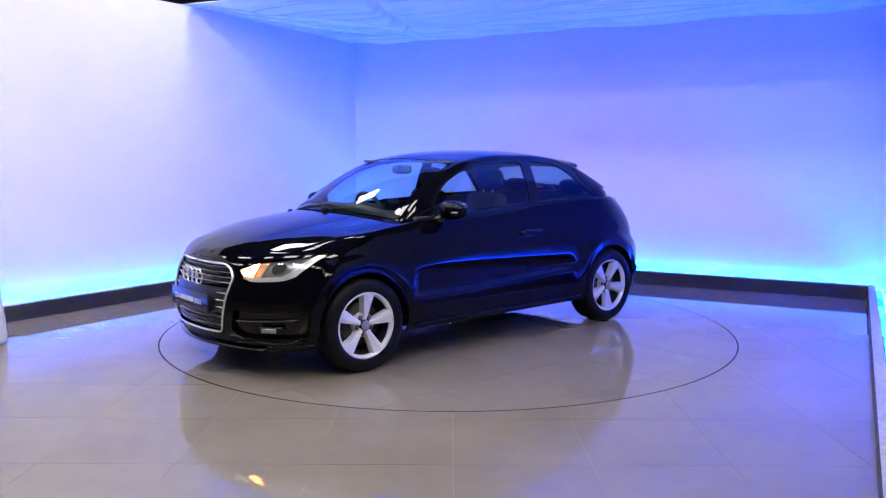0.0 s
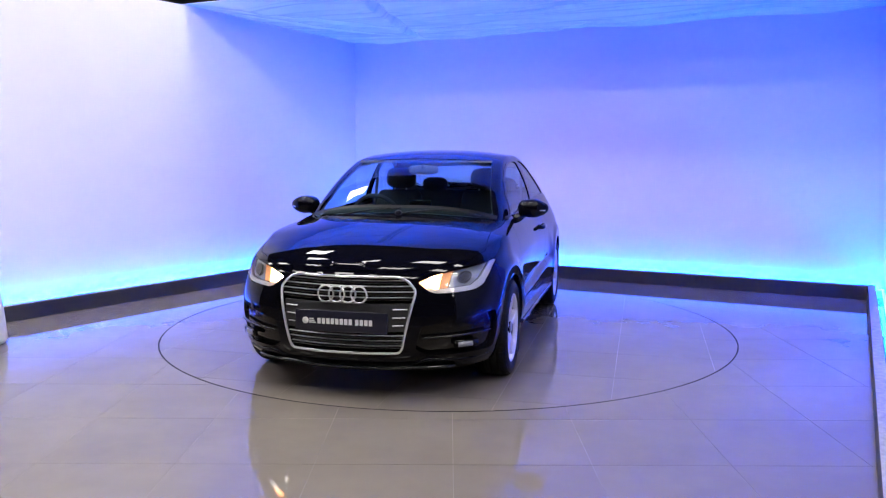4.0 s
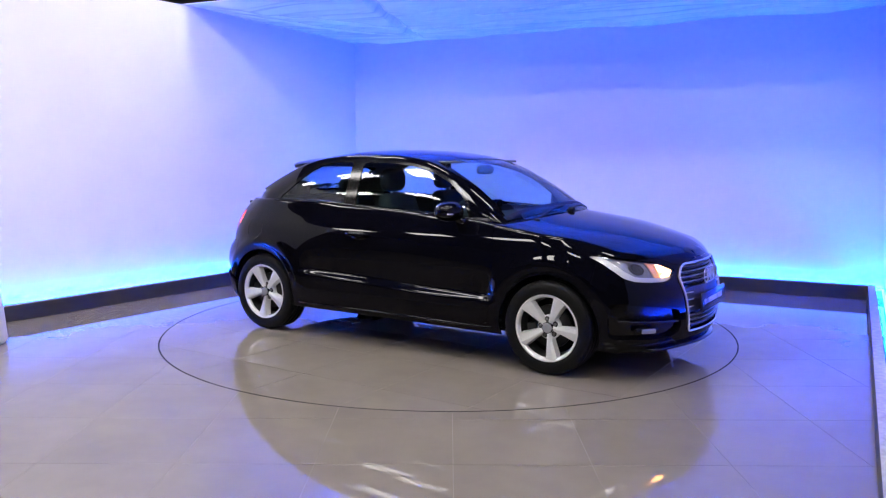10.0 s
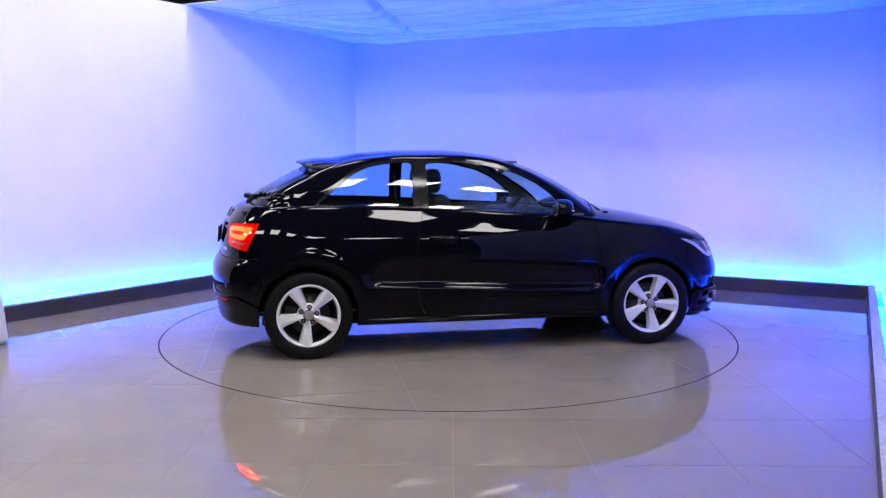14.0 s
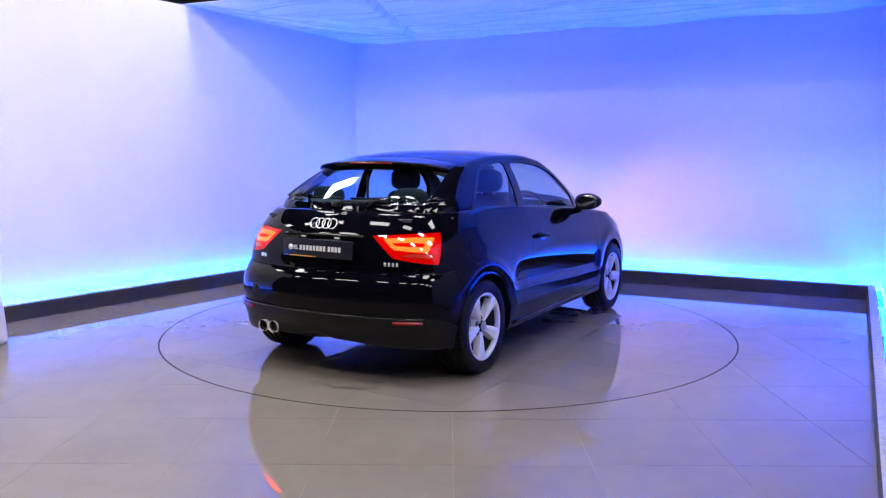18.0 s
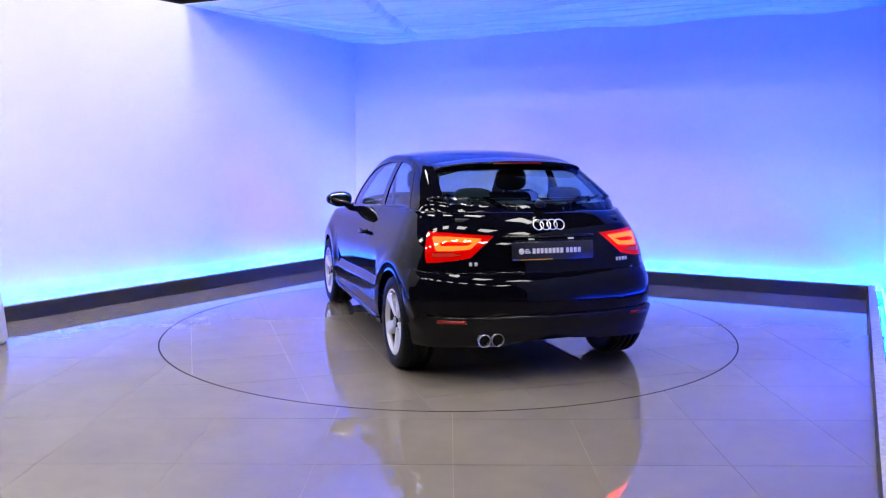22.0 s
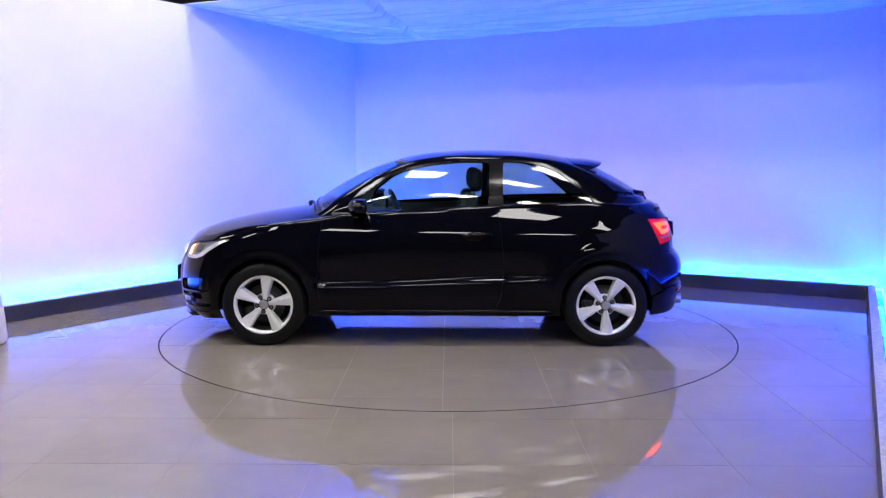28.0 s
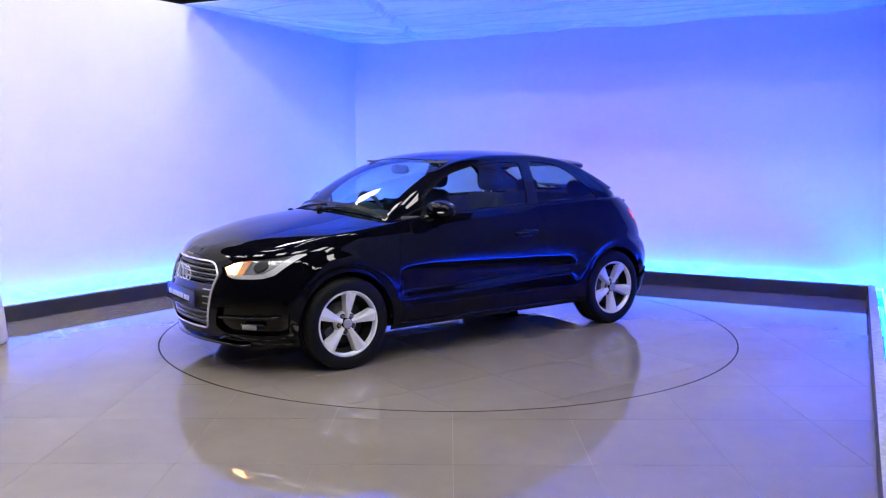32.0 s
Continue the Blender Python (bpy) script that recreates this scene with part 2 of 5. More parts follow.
def booth():
    names = ("wall_left", "wall_back", "wall_right")
    g = KERB_T + TROUGH
    for loop, name in zip(band(g, g + 0.12), names):
        # only the right wall carries its blue light as colour
        w = part(name, prism(loop, -0.01, 2.86 if name != "wall_back" else 2.80), M_WALL_BLUE_LIT if name == "wall_right" else M_WALL, smooth=False)
        tagged(w, "booth wall with the blue light put into its colour, beside a light strip" if name == "wall_right" else "white painted booth wall washed with blue light", "wall", kind="structure")
    for loop in band(0.0, KERB_T):
        k = part("kerb", prism(loop, 0.0, KERB_H - 0.008, 0.0), M_KERB, smooth=False)
        tagged(k, "low dark grey kerb hiding a blue light strip", "kerb", "kerbs round the booth", "structure")
    for loop in band(0.001, KERB_T - 0.001):
        c = part("kerb_capping", prism(loop, KERB_H - 0.008, KERB_H), M_KERB_TOP, smooth=False)
        tagged(c, "pale scuffed capping on a dark kerb", "capping", "kerb cappings", "structure")
    for loop in band(KERB_T + 0.055, KERB_T + 0.078, 4.35):
        s = part("light_strip", prism(loop, 0.082, 0.096), M_LED, smooth=False)
        tagged(s, "glowing blue light strip behind the kerb", "light strip", "light strips behind the kerbs")


def sheet_ceiling():
    """Crumpled plastic sheet stretched over the back of the booth."""
    g = KERB_T + TROUGH + 0.05
    wl, wb, wr = (shifted(k, g) for k in (KERB_L, KERB_B, KERB_R))
    back_l, back_r = Vector((*meet(wl, wb), 2.775)), Vector((*meet(wb, wr), 2.775))
    front_l = Vector((-2.67, 1.80, 2.868))
    d = Vector((KERB_B[1][0] - KERB_B[0][0], KERB_B[1][1] - KERB_B[0][1], 0)).normalized()
    front_r = Vector((*meet((tuple(front_l.xy), tuple((front_l + d).xy)), wr), 2.868))
    nu, nv = 260, 120
    # creases of the sheet: from and to, across and along it, and depth
    folds = ((0.30, 0.90, 0.25, 0.56, 0.07), (0.25, 0.56, 0.22, 0.35, 0.07), (0.215, 0.33, 0.19, 0.13, 0.06), (0.215, 0.33, 0.40, 0.22, 0.035),
             (0.24, 0.03, 0.40, 0.10, 0.045), (0.38, 0.09, 0.62, 0.11, 0.06), (0.50, 0.14, 0.85, 0.14, 0.04), (0.46, 0.06, 0.56, 0.06, 0.04),
             (0.04, 0.90, 0.22, 0.33, 0.025), (0.03, 0.80, 0.16, 0.22, 0.02), (0.40, 0.50, 0.56, 0.50, 0.04))
    verts, faces = [], []
    for i in range(nu + 1):
        for j in range(nv + 1):
            u, v = i / nu, j / nv
            q = (back_l.lerp(back_r, u)).lerp(front_l.lerp(front_r, u), v)
            e = min(1.0, 14 * min(v, 1 - v) + 0.12) * min(1.0, 10 * min(u, 1 - u) + 0.1)
            long = Vector((d.x, d.y, 0)).dot(q)
            wide = Vector((-d.y, d.x, 0)).dot(q)
            r1 = abs(noise.noise(Vector((long * 0.5, wide * 1.3, 0.3)))) * 0.09
            r2 = abs(noise.noise(Vector((long * 0.9, wide * 4.2, 4.0)))) * 0.030
            r3 = abs(noise.noise(Vector((long * 2.5, wide * 13.0, 9.0)))) * 0.007
            fold = 0.0
            for u0, v0, u1, v1, deep in folds:
                du, dv = (u1 - u0) * 6.0, (v1 - v0) * 2.6
                s = min(max((((u - u0) * 6.0) * du + ((v - v0) * 2.6) * dv) / (du * du + dv * dv), 0.0), 1.0)
                far = math.hypot((u - u0) * 6.0 - s * du, (v - v0) * 2.6 - s * dv) + 0.02 * noise.noise(Vector((u * 30, v * 18, 2.0)))
                fold += 1.7 * deep * max(0.0, 1 - abs(far) / 0.06) * math.sin(math.pi * (0.1 + 0.8 * s))
            verts.append((q.x, q.y, q.z + (fold + r1 + r2 + r3 - 0.07) * e))
    for i in range(nu):
        for j in range(nv):
            a = i * (nv + 1) + j
            faces.append((a, a + 1, a + nv + 2, a + nv + 1))
    s = raw("ceiling_sheet", verts, faces, M_SHEET)
    so = s.modifiers.new("thickness", "SOLIDIFY")
    so.thickness, so.offset = 0.004, 1.0
    tagged(s, "crumpled shiny white plastic sheet stretched as a ceiling", "ceiling", kind="structure")


def showroom():
    """The plain hall round the booth, with its rows of light panels."""
    x0, x1, y0, y1, h = -9.0, 8.5, -13.0, 6.5, 3.82
    t = 0.2
    for name, loop in (("wall_south", ((x0, y0 - t), (x1, y0 - t), (x1, y0), (x0, y0))), ("wall_north", ((x0, y1), (x1, y1), (x1, y1 + t), (x0, y1 + t))),
                       ("wall_west", ((x0 - t, y0), (x0, y0), (x0, y1), (x0 - t, y1))), ("wall_east", ((x1, y0), (x1 + t, y0), (x1 + t, y1), (x1, y1)))):
        tagged(part(name, prism(loop, -0.01, h), M_SHELL, smooth=False), "plain plastered hall wall", "wall", kind="structure")
    tagged(part("ceiling", prism(((x0, y0), (x1, y0), (x1, y1), (x0, y1)), h, h + 0.15), M_ROOF, smooth=False), "dark hall ceiling with light panels", "ceiling", kind="structure")
    d = Vector((KERB_B[1][0] - KERB_B[0][0], KERB_B[1][1] - KERB_B[0][1], 0)).normalized()
    n = Vector((d.y, -d.x, 0))
    lamp = bpy.data.objects.new("ceiling_light", None)
    scene.collection.objects.link(lamp)
    tagged(lamp, "white rectangular light panel under the hall ceiling", "ceiling light", "ceiling light panels")
    part("diffuser", box(0, 0, -0.006, 0.66, 0.36, 0.012), M_PANEL, lamp, smooth=False)
    part("frame", box(0, 0, 0.025, 0.70, 0.40, 0.05, 0.004), M_WHITE, lamp, smooth=False)
    first = True
    ang = math.degrees(math.atan2(d.y, d.x))
    for r, out in enumerate((-0.62, 0.80, 2.25, 4.20)):
        for c in range(9):
            q = Vector((-3.3, 1.3, 0)) + d * ((-1.75 if r == 0 else -1.3) + 1.40 * c) + n * out
            if q.x > (-1.2, 2.6, 5.2, 5.2)[r] or c < (2, 2, 0, 0)[r]:
                continue
            m = pose(q.x, q.y, 3.772, 0, 0, ang)
            if first:
                lamp.matrix_basis = m
                first = False
            else:
                copy_thing(lamp, m)


# ---------------------------------------------------------------- floor
RING = 2.227
TILE_X, TILE_Y, PITCH = 0.025, -0.482, 0.6225
GROUT = 0.0025


def clip_loop(loop, nx, ny, c):
    """The part of a plan loop where nx*x + ny*y >= c."""
    out = []
    for i, a in enumerate(loop):
        b = loop[(i + 1) % len(loop)]
        da, db = nx * a[0] + ny * a[1] - c, nx * b[0] + ny * b[1] - c
        if da >= 0:
            out.append(a)
        if (da > 0) != (db > 0) and abs(da - db) > 1e-12:
            t = da / (da - db)
            out.append((a[0] + t * (b[0] - a[0]), a[1] + t * (b[1] - a[1])))
    return out


def slab(name, loops, parent, material, depth=0.008):
    bm = bmesh.new()
    for lp in loops:
        if len(lp) >= 3:
            bm.faces.new([bm.verts.new((x, y, 0.0)) for x, y in lp])
    bmesh.ops.remove_doubles(bm, verts=bm.verts, dist=1e-5)
    bmesh.ops.recalc_face_normals(bm, faces=bm.faces)
    for f in bm.faces:
        if f.normal.z < 0:
            f.normal_flip()
    ex = bmesh.ops.extrude_edge_only(bm, edges=[e for e in bm.edges if e.is_boundary])
    for v in ex["geom"]:
        if isinstance(v, bmesh.types.BMVert):
            v.co.z -= depth
    bmesh.ops.recalc_face_normals(bm, faces=bm.faces)
    return part(name, bm, material, parent, smooth=False)


def floor_and_turntable():
    fl = part("floor", box(-0.25, -3.25, -0.0513, 17.5, 19.5, 0.10), M_GROUT, smooth=False)
    tagged(fl, "polished grey-beige porcelain tiled floor", "floor", kind="structure")
    table = tagged(new("turntable"), "flush round turntable paved with polished grey tiles", "turntable")
    part("edge", lathe([(RING - 0.007, -0.006), (RING - 0.002, -0.006), (RING - 0.002, -0.0002), (RING - 0.007, -0.0002), (RING - 0.007, -0.006)], 128, "z"), M_GAP, table, "dark rim of the turntable", smooth=False)
    part("gap_ring", lathe([(RING - 0.002, -0.0007), (RING + 0.008, -0.0007)], 128, "z"), M_GAP, fl, "dark slit round the turntable", smooth=False)
    bm = bmesh.new()
    bmesh.ops.create_circle(bm, cap_ends=True, segments=128, radius=RING - 0.007)
    part("bed", bm, M_GROUT, table, smooth=False, matrix=Matrix.Translation((0, 0, -0.0009)))
    inside = RING - 0.008
    outside = RING + 0.004
    n = 160
    arc = [(inside * math.cos(2 * math.pi * i / n), inside * math.sin(2 * math.pi * i / n)) for i in range(n)]
    g = GROUT / 2
    # tiles on the turntable lie square to it in its rest position
    for i in range(-4, 4):
        for j in range(-4, 4):
            x0, y0 = TILE_X + PITCH * i, PITCH * j + 0.13
            lp = arc
            for c in ((1, 0, x0 + g), (-1, 0, -(x0 + PITCH - g)), (0, 1, y0 + g), (0, -1, -(y0 + PITCH - g))):
                lp = clip_loop(lp, *c)
            if len(lp) >= 3:
                slab("tile", [lp], table, M_TILE)
    rest = []
    for i in range(-14, 14):
        for j in range(-16, 11):
            x0, y0 = TILE_X + PITCH * i, TILE_Y + PITCH * j
            rect = [(x0 + g, y0 + g), (x0 + PITCH - g, y0 + g), (x0 + PITCH - g, y0 + PITCH - g), (x0 + g, y0 + PITCH - g)]
            if x0 < -8.9 or x0 + PITCH > 8.4 or y0 < -12.9 or y0 + PITCH > 6.4:
                continue
            ds = [math.hypot(*q) for q in rect]
            near = math.hypot(max(x0, -x0 - PITCH, 0), max(y0, -y0 - PITCH, 0))
            if max(ds) < outside:
                continue
            if near > outside:
                if -5 < x0 < 4.5 and -4.3 < y0 < 3.7:
                    slab("tile", [rect], fl, M_TILE)
                else:
                    rest.append(rect)
                continue
            loops = []
            for k in range(n):
                a0, a1 = 2 * math.pi * k / n, 2 * math.pi * (k + 1) / n
                am = (a0 + a1) / 2
                lp = clip_loop(rect, math.cos(am), math.sin(am), outside * math.cos(math.pi / n))
                lp = clip_loop(lp, -math.sin(a0), math.cos(a0), 0) if lp else lp
                lp = clip_loop(lp, math.sin(a1), -math.cos(a1), 0) if lp else lp
                if len(lp) >= 3:
                    loops.append(lp)
            if loops:
                slab("tile", loops, fl, M_TILE)
    tagged(slab("far_tiles", rest, fl, M_TILE), kind="stuff")
    return table


booth()
sheet_ceiling()
showroom()
turntable = floor_and_turntable()


def white_bin():
    """White tapered tub at the booth's mouth."""
    ob = tagged(new("white_tub"), "white rounded plastic tub standing on the tiled floor", "tub")
    part("body", lathe([(0.0, 0.0), (0.16, 0.0), (0.185, 0.012), (0.195, 0.04), (0.175, 0.30), (0.165, 0.40), (0.155, 0.415), (0.15, 0.40), (0.16, 0.06), (0.0, 0.05)], 40, "z"), M_WHITE, ob)
    ob.matrix_basis = pose(-3.415, -0.74, 0)


white_bin()


# ---------------------------------------------------------------- the car
# car space: x forward from the middle of the wheelbase, y to its left, z up
WB = 1.2345
WHEEL_R = 0.300
car = tagged(new("hatchback_car"), "glossy black three-door hatchback with silver alloy wheels and lit lamps", "car")

plan_width = curve([(-1.92, 0.001), (-1.9165, 0.12), (-1.907, 0.22), (-1.889, 0.36), (-1.862, 0.50), (-1.82, 0.62), (-1.76, 0.71), (-1.68, 0.775),
                    (-1.55, 0.832), (-1.40, 0.860), (-1.2345, 0.868), (-0.6, 0.856), (0.0, 0.850), (0.8, 0.850), (1.2345, 0.852), (1.45, 0.836),
                    (1.60, 0.806), (1.72, 0.760), (1.805, 0.690), (1.872, 0.605), (1.927, 0.49), (1.976, 0.345), (2.008, 0.225), (2.026, 0.12), (2.031, 0.02)])
side_lean = curve([(0.05, 0.90), (0.15, 0.945), (0.22, 0.972), (0.30, 0.990), (0.37, 1.0), (0.46, 1.0), (0.56, 0.995), (0.66, 0.984), (0.80, 0.950), (0.90, 0.902), (1.03, 0.828), (1.2, 0.74)])
nose_back = curve([(0.05, 0.30), (0.12, 0.17), (0.17, 0.095), (0.21, 0.045), (0.26, 0.022), (0.34, 0.004), (0.42, 0.0), (0.49, 0.002), (0.55, 0.012), (0.61, 0.032), (0.66, 0.051), (0.70, 0.069), (0.74, 0.096), (0.78, 0.145), (0.85, 0.31), (1.1, 0.9)])
tail_back = curve([(0.05, 0.40), (0.14, 0.20), (0.20, 0.11), (0.26, 0.055), (0.32, 0.048), (0.39, 0.026), (0.425, 0.017), (0.450, 0.010), (0.48, 0.004), (0.52, 0.0), (0.57, 0.004), (0.60, 0.012), (0.63, 0.024), (0.650, 0.037), (0.667, 0.051), (0.678, 0.061), (0.685, 0.065), (0.75, 0.070), (0.82, 0.084), (0.88, 0.103), (0.93, 0.128), (0.98, 0.166), (1.03, 0.22), (1.1, 0.36)])
deck_edge = curve([(2.03, 0.60), (1.95, 0.665), (1.88, 0.695), (1.73, 0.735), (1.52, 0.812), (1.32, 0.866), (1.12, 0.893), (0.85, 0.922), (0.68, 0.945), (0.32, 0.967), (-0.08, 0.990), (-0.47, 1.012), (-0.79, 1.028), (-1.14, 1.033), (-1.45, 1.016), (-1.60, 0.998), (-1.69, 0.978), (-1.755, 0.945), (-1.81, 0.885), (-1.87, 0.79), (-1.92, 0.70)])
deck_mid = curve([(2.03, 0.60), (2.0, 0.672), (1.95, 0.742), (1.90, 0.772), (1.73, 0.840), (1.505, 0.895), (1.28, 0.937), (1.10, 0.963), (0.95, 0.984), (0.70, 1.0), (-1.2, 1.05), (-1.60, 1.045), (-1.70, 1.025), (-1.76, 0.98), (-1.82, 0.90), (-1.87, 0.80), (-1.92, 0.70)])
sill_low = curve([(-1.92, 0.30), (-1.80, 0.25), (-1.60, 0.235), (-0.9, 0.222), (0.9, 0.218), (1.55, 0.185), (1.8, 0.165), (2.03, 0.17)])


scallop_top = curve([(0.90, 0.590), (0.85, 0.618), (0.50, 0.665), (0.0, 0.712), (-0.40, 0.714), (-0.65, 0.692), (-0.80, 0.630), (-0.90, 0.540)])
scallop_low = curve([(0.90, 0.418), (0.40, 0.425), (-0.30, 0.455), (-0.90, 0.475)])


def bump_side(x, z):
    """Sculpture of the flanks: the hollow of the door under its crease and the flares round the wheels."""
    y = 0.0
    hollow = step(-0.90, -0.74, x) * (1 - step(0.80, 0.875, x))
    top, low = scallop_top(x), scallop_low(x)
    rise = 0.075
    if hollow > 0 and low < z < top + rise:
        valley = min(low + 0.055, (low + top) / 2)
        if z > top:
            cutback = 0.065 * (top + rise - z) ** 2 / rise
        else:
            cutback = 0.065 * rise + 0.145 * (top - max(z, valley))
            if z < valley:
                cutback *= step(low, valley, z)
        y -= hollow * cutback
    for wx in (-WB, WB):
        d = math.hypot(x - wx, z - 0.30)
        y += 0.011 * math.exp(-((d - 0.410) / 0.042) ** 2) * step(0.28, 0.42, z)
    return y


def flank(x, z):
    """Half width of the lower body."""
    wf = step(0.9, 1.55, x)
    wr = 1 - step(-1.55, -1.0, x)
    xs = x + wf * nose_back(z) - wr * tail_back(z)
    if xs > 2.031 or xs < -1.92:
        return -1.0
    return plan_width(xs) * side_lean(z) + bump_side(x, z)


def deck(x, y):
    m, e = deck_mid(x), deck_edge(x)
    return e + (m - e) * (1 - (min(abs(y), 0.9) / 0.74) ** 2.3)


def lower_section(x, n=122):
    """Half outline of the lower body at x, from the sill up and over to the middle."""
    zs = np.linspace(max(0.12, sill_low(x)), 1.12, 260)
    ys = np.array([flank(x, z) for z in zs])
    ok = ys > 0
    if not ok.any():
        return None
    i0 = int(np.argmax(ok))
    pts = []
    for z, y in zip(zs[i0:], ys[i0:]):
        if y <= 0 or z >= deck(x, y):
            break
        pts.append((y, z))
    if len(pts) < 2:
        return None
    y1, z1 = pts[-1]
    if z1 < deck(x, y1) - 0.012:
        hoods = [(0.0, z1)] if y1 > 0 else []
        hoods = [(y1 * (1 - k / 20), z1 + 0.0008 * k / 20) for k in range(1, 21)]
    else:
        hoods = [(y1 * (1 - k / 40), deck(x, y1 * (1 - k / 40))) for k in range(1, 41)]
    start = [(pts[0][0] * k / 8, pts[0][1]) for k in range(8)] if i0 else []
    line = np.array(start + pts + hoods)
    seg = np.hypot(*np.diff(line, axis=0).T)
    s = np.concatenate([[0], np.cumsum(seg)])
    fine = np.linspace(0, s[-1], 600)
    L = np.stack([np.interp(fine, s, line[:, 0]), np.interp(fine, s, line[:, 1])], 1)
    w = max(2, int(0.009 / (s[-1] / 600)))
    ker = np.hanning(2 * w + 1)
    ker /= ker.sum()
    pad = np.concatenate([2 * L[0] - L[w:0:-1], L, np.stack([-L[-2:-w - 2:-1, 0], L[-2:-w - 2:-1, 1]], 1)])
    L = np.stack([np.convolve(pad[:, k], ker, "valid") for k in (0, 1)], 1)
    L[-1, 0] = 0.0
    # more points on the sculpted flank than on the deck
    dense = 1.0 + 1.6 / (1 + np.exp(-(L[:, 1] - 0.40) / 0.03)) / (1 + np.exp((L[:, 1] - 0.80) / 0.04))
    run = np.cumsum(dense)
    at = np.linspace(run[0], run[-1], n)
    idx = np.interp(at, run, np.arange(600))
    return np.stack([np.interp(idx, np.arange(600), L[:, k]) for k in (0, 1)], 1)


glass_mid = curve([(1.06, 0.935), (0.83, 1.105), (0.60, 1.233), (0.38, 1.320), (0.156, 1.378), (-0.07, 1.405), (-0.29, 1.415), (-0.51, 1.413), (-0.73, 1.401), (-0.95, 1.372), (-1.12, 1.334), (-1.22, 1.303), (-1.32, 1.257), (-1.55, 1.128), (-1.69, 1.040), (-1.75, 0.98), (-1.82, 0.86)])
rail_z = curve([(1.06, 0.82), (0.86, 0.930), (0.727, 1.037), (0.524, 1.166), (0.323, 1.270), (0.123, 1.338), (-0.2, 1.372), (-0.5, 1.371), (-0.8, 1.348), (-1.0, 1.306), (-1.2, 1.224), (-1.45, 1.093), (-1.58, 1.005), (-1.68, 0.92), (-1.82, 0.76)])
rail_y = curve([(1.06, 0.70), (0.86, 0.676), (0.727, 0.650), (0.524, 0.622), (0.323, 0.594), (0.123, 0.572), (-0.2, 0.558), (-0.5, 0.555), (-0.8, 0.556), (-1.0, 0.562), (-1.2, 0.578), (-1.45, 0.605), (-1.65, 0.615), (-1.82, 0.60)])


def upper_section(x, n=64):
    """Half outline of the cabin's top at x, from the belt up to the middle."""
    zr, yr, zm = rail_z(x), rail_y(x), glass_mid(x)
    zb = deck_edge(x) - 0.035
    yb = 0.722 * (1 - 0.06 * step(0.5, 1.0, x)) * (1 - 0.10 * step(1.2, 1.8, -x))
    pts = []
    if zr > zb + 0.02:
        for k in range(40):
            t = k / 40
            pts.append((yb + (yr - yb) * t + 0.020 * math.sin(math.pi * t) ** 1.0, zb + (zr - zb) * t))
    for k in range(41):
        y = yr * (1 - k / 40)
        pts.append((y, zr + (zm - zr) * (1 - (y / yr) ** 2.4)))
    line = np.array(pts)
    seg = np.hypot(*np.diff(line, axis=0).T)
    s = np.concatenate([[0], np.cumsum(seg)])
    fine = np.linspace(0, s[-1], 600)
    L = np.stack([np.interp(fine, s, line[:, 0]), np.interp(fine, s, line[:, 1])], 1)
    w = max(2, int(0.035 / (s[-1] / 600)))
    ker = np.hanning(2 * w + 1)
    ker /= ker.sum()
    pad = np.concatenate([2 * L[0] - L[w:0:-1], L, np.stack([-L[-2:-w - 2:-1, 0], L[-2:-w - 2:-1, 1]], 1)])
    L = np.stack([np.convolve(pad[:, k], ker, "valid") for k in (0, 1)], 1)
    L[-1, 0] = 0.0
    # stay within the rear quarters
    if x < -1.25:
        for q in L:
            side = flank(x, float(q[1])) if q[1] < 1.1 else -1.0
            if side > 0:
                q[0] = min(q[0], side - 0.004)
            q[1] -= 0.06 * step(1.30, 1.45, -x) * step(0.0, 1.0, (1.072 - float(q[1])) / 0.035)
    idx = np.linspace(0, 599, n)
    return np.stack([np.interp(idx, np.arange(600), L[:, k]) for k in (0, 1)], 1)


def skin(section, stations):
    """A half shell through the sections."""
    bm = bmesh.new()
    rows = []
    for x in stations:
        sec = section(x)
        if sec is not None:
            rows.append([bm.verts.new((x, max(0.0, float(y)), float(z))) for y, z in sec])
    for a, b in zip(rows[:-1], rows[1:]):
        for k in range(len(a) - 1):
            bm.faces.new((a[k + 1], b[k + 1], b[k], a[k]))
    bmesh.ops.remove_doubles(bm, verts=bm.verts, dist=2e-5)
    bm.normal_update()
    return bm


def inside(poly, x, y):
    hit = False
    for (x1, y1), (x2, y2) in zip(poly, poly[1:] + poly[:1]):
        if (y1 > y) != (y2 > y) and x < (x2 - x1) * (y - y1) / (y2 - y1) + x1:
            hit = not hit
    return hit


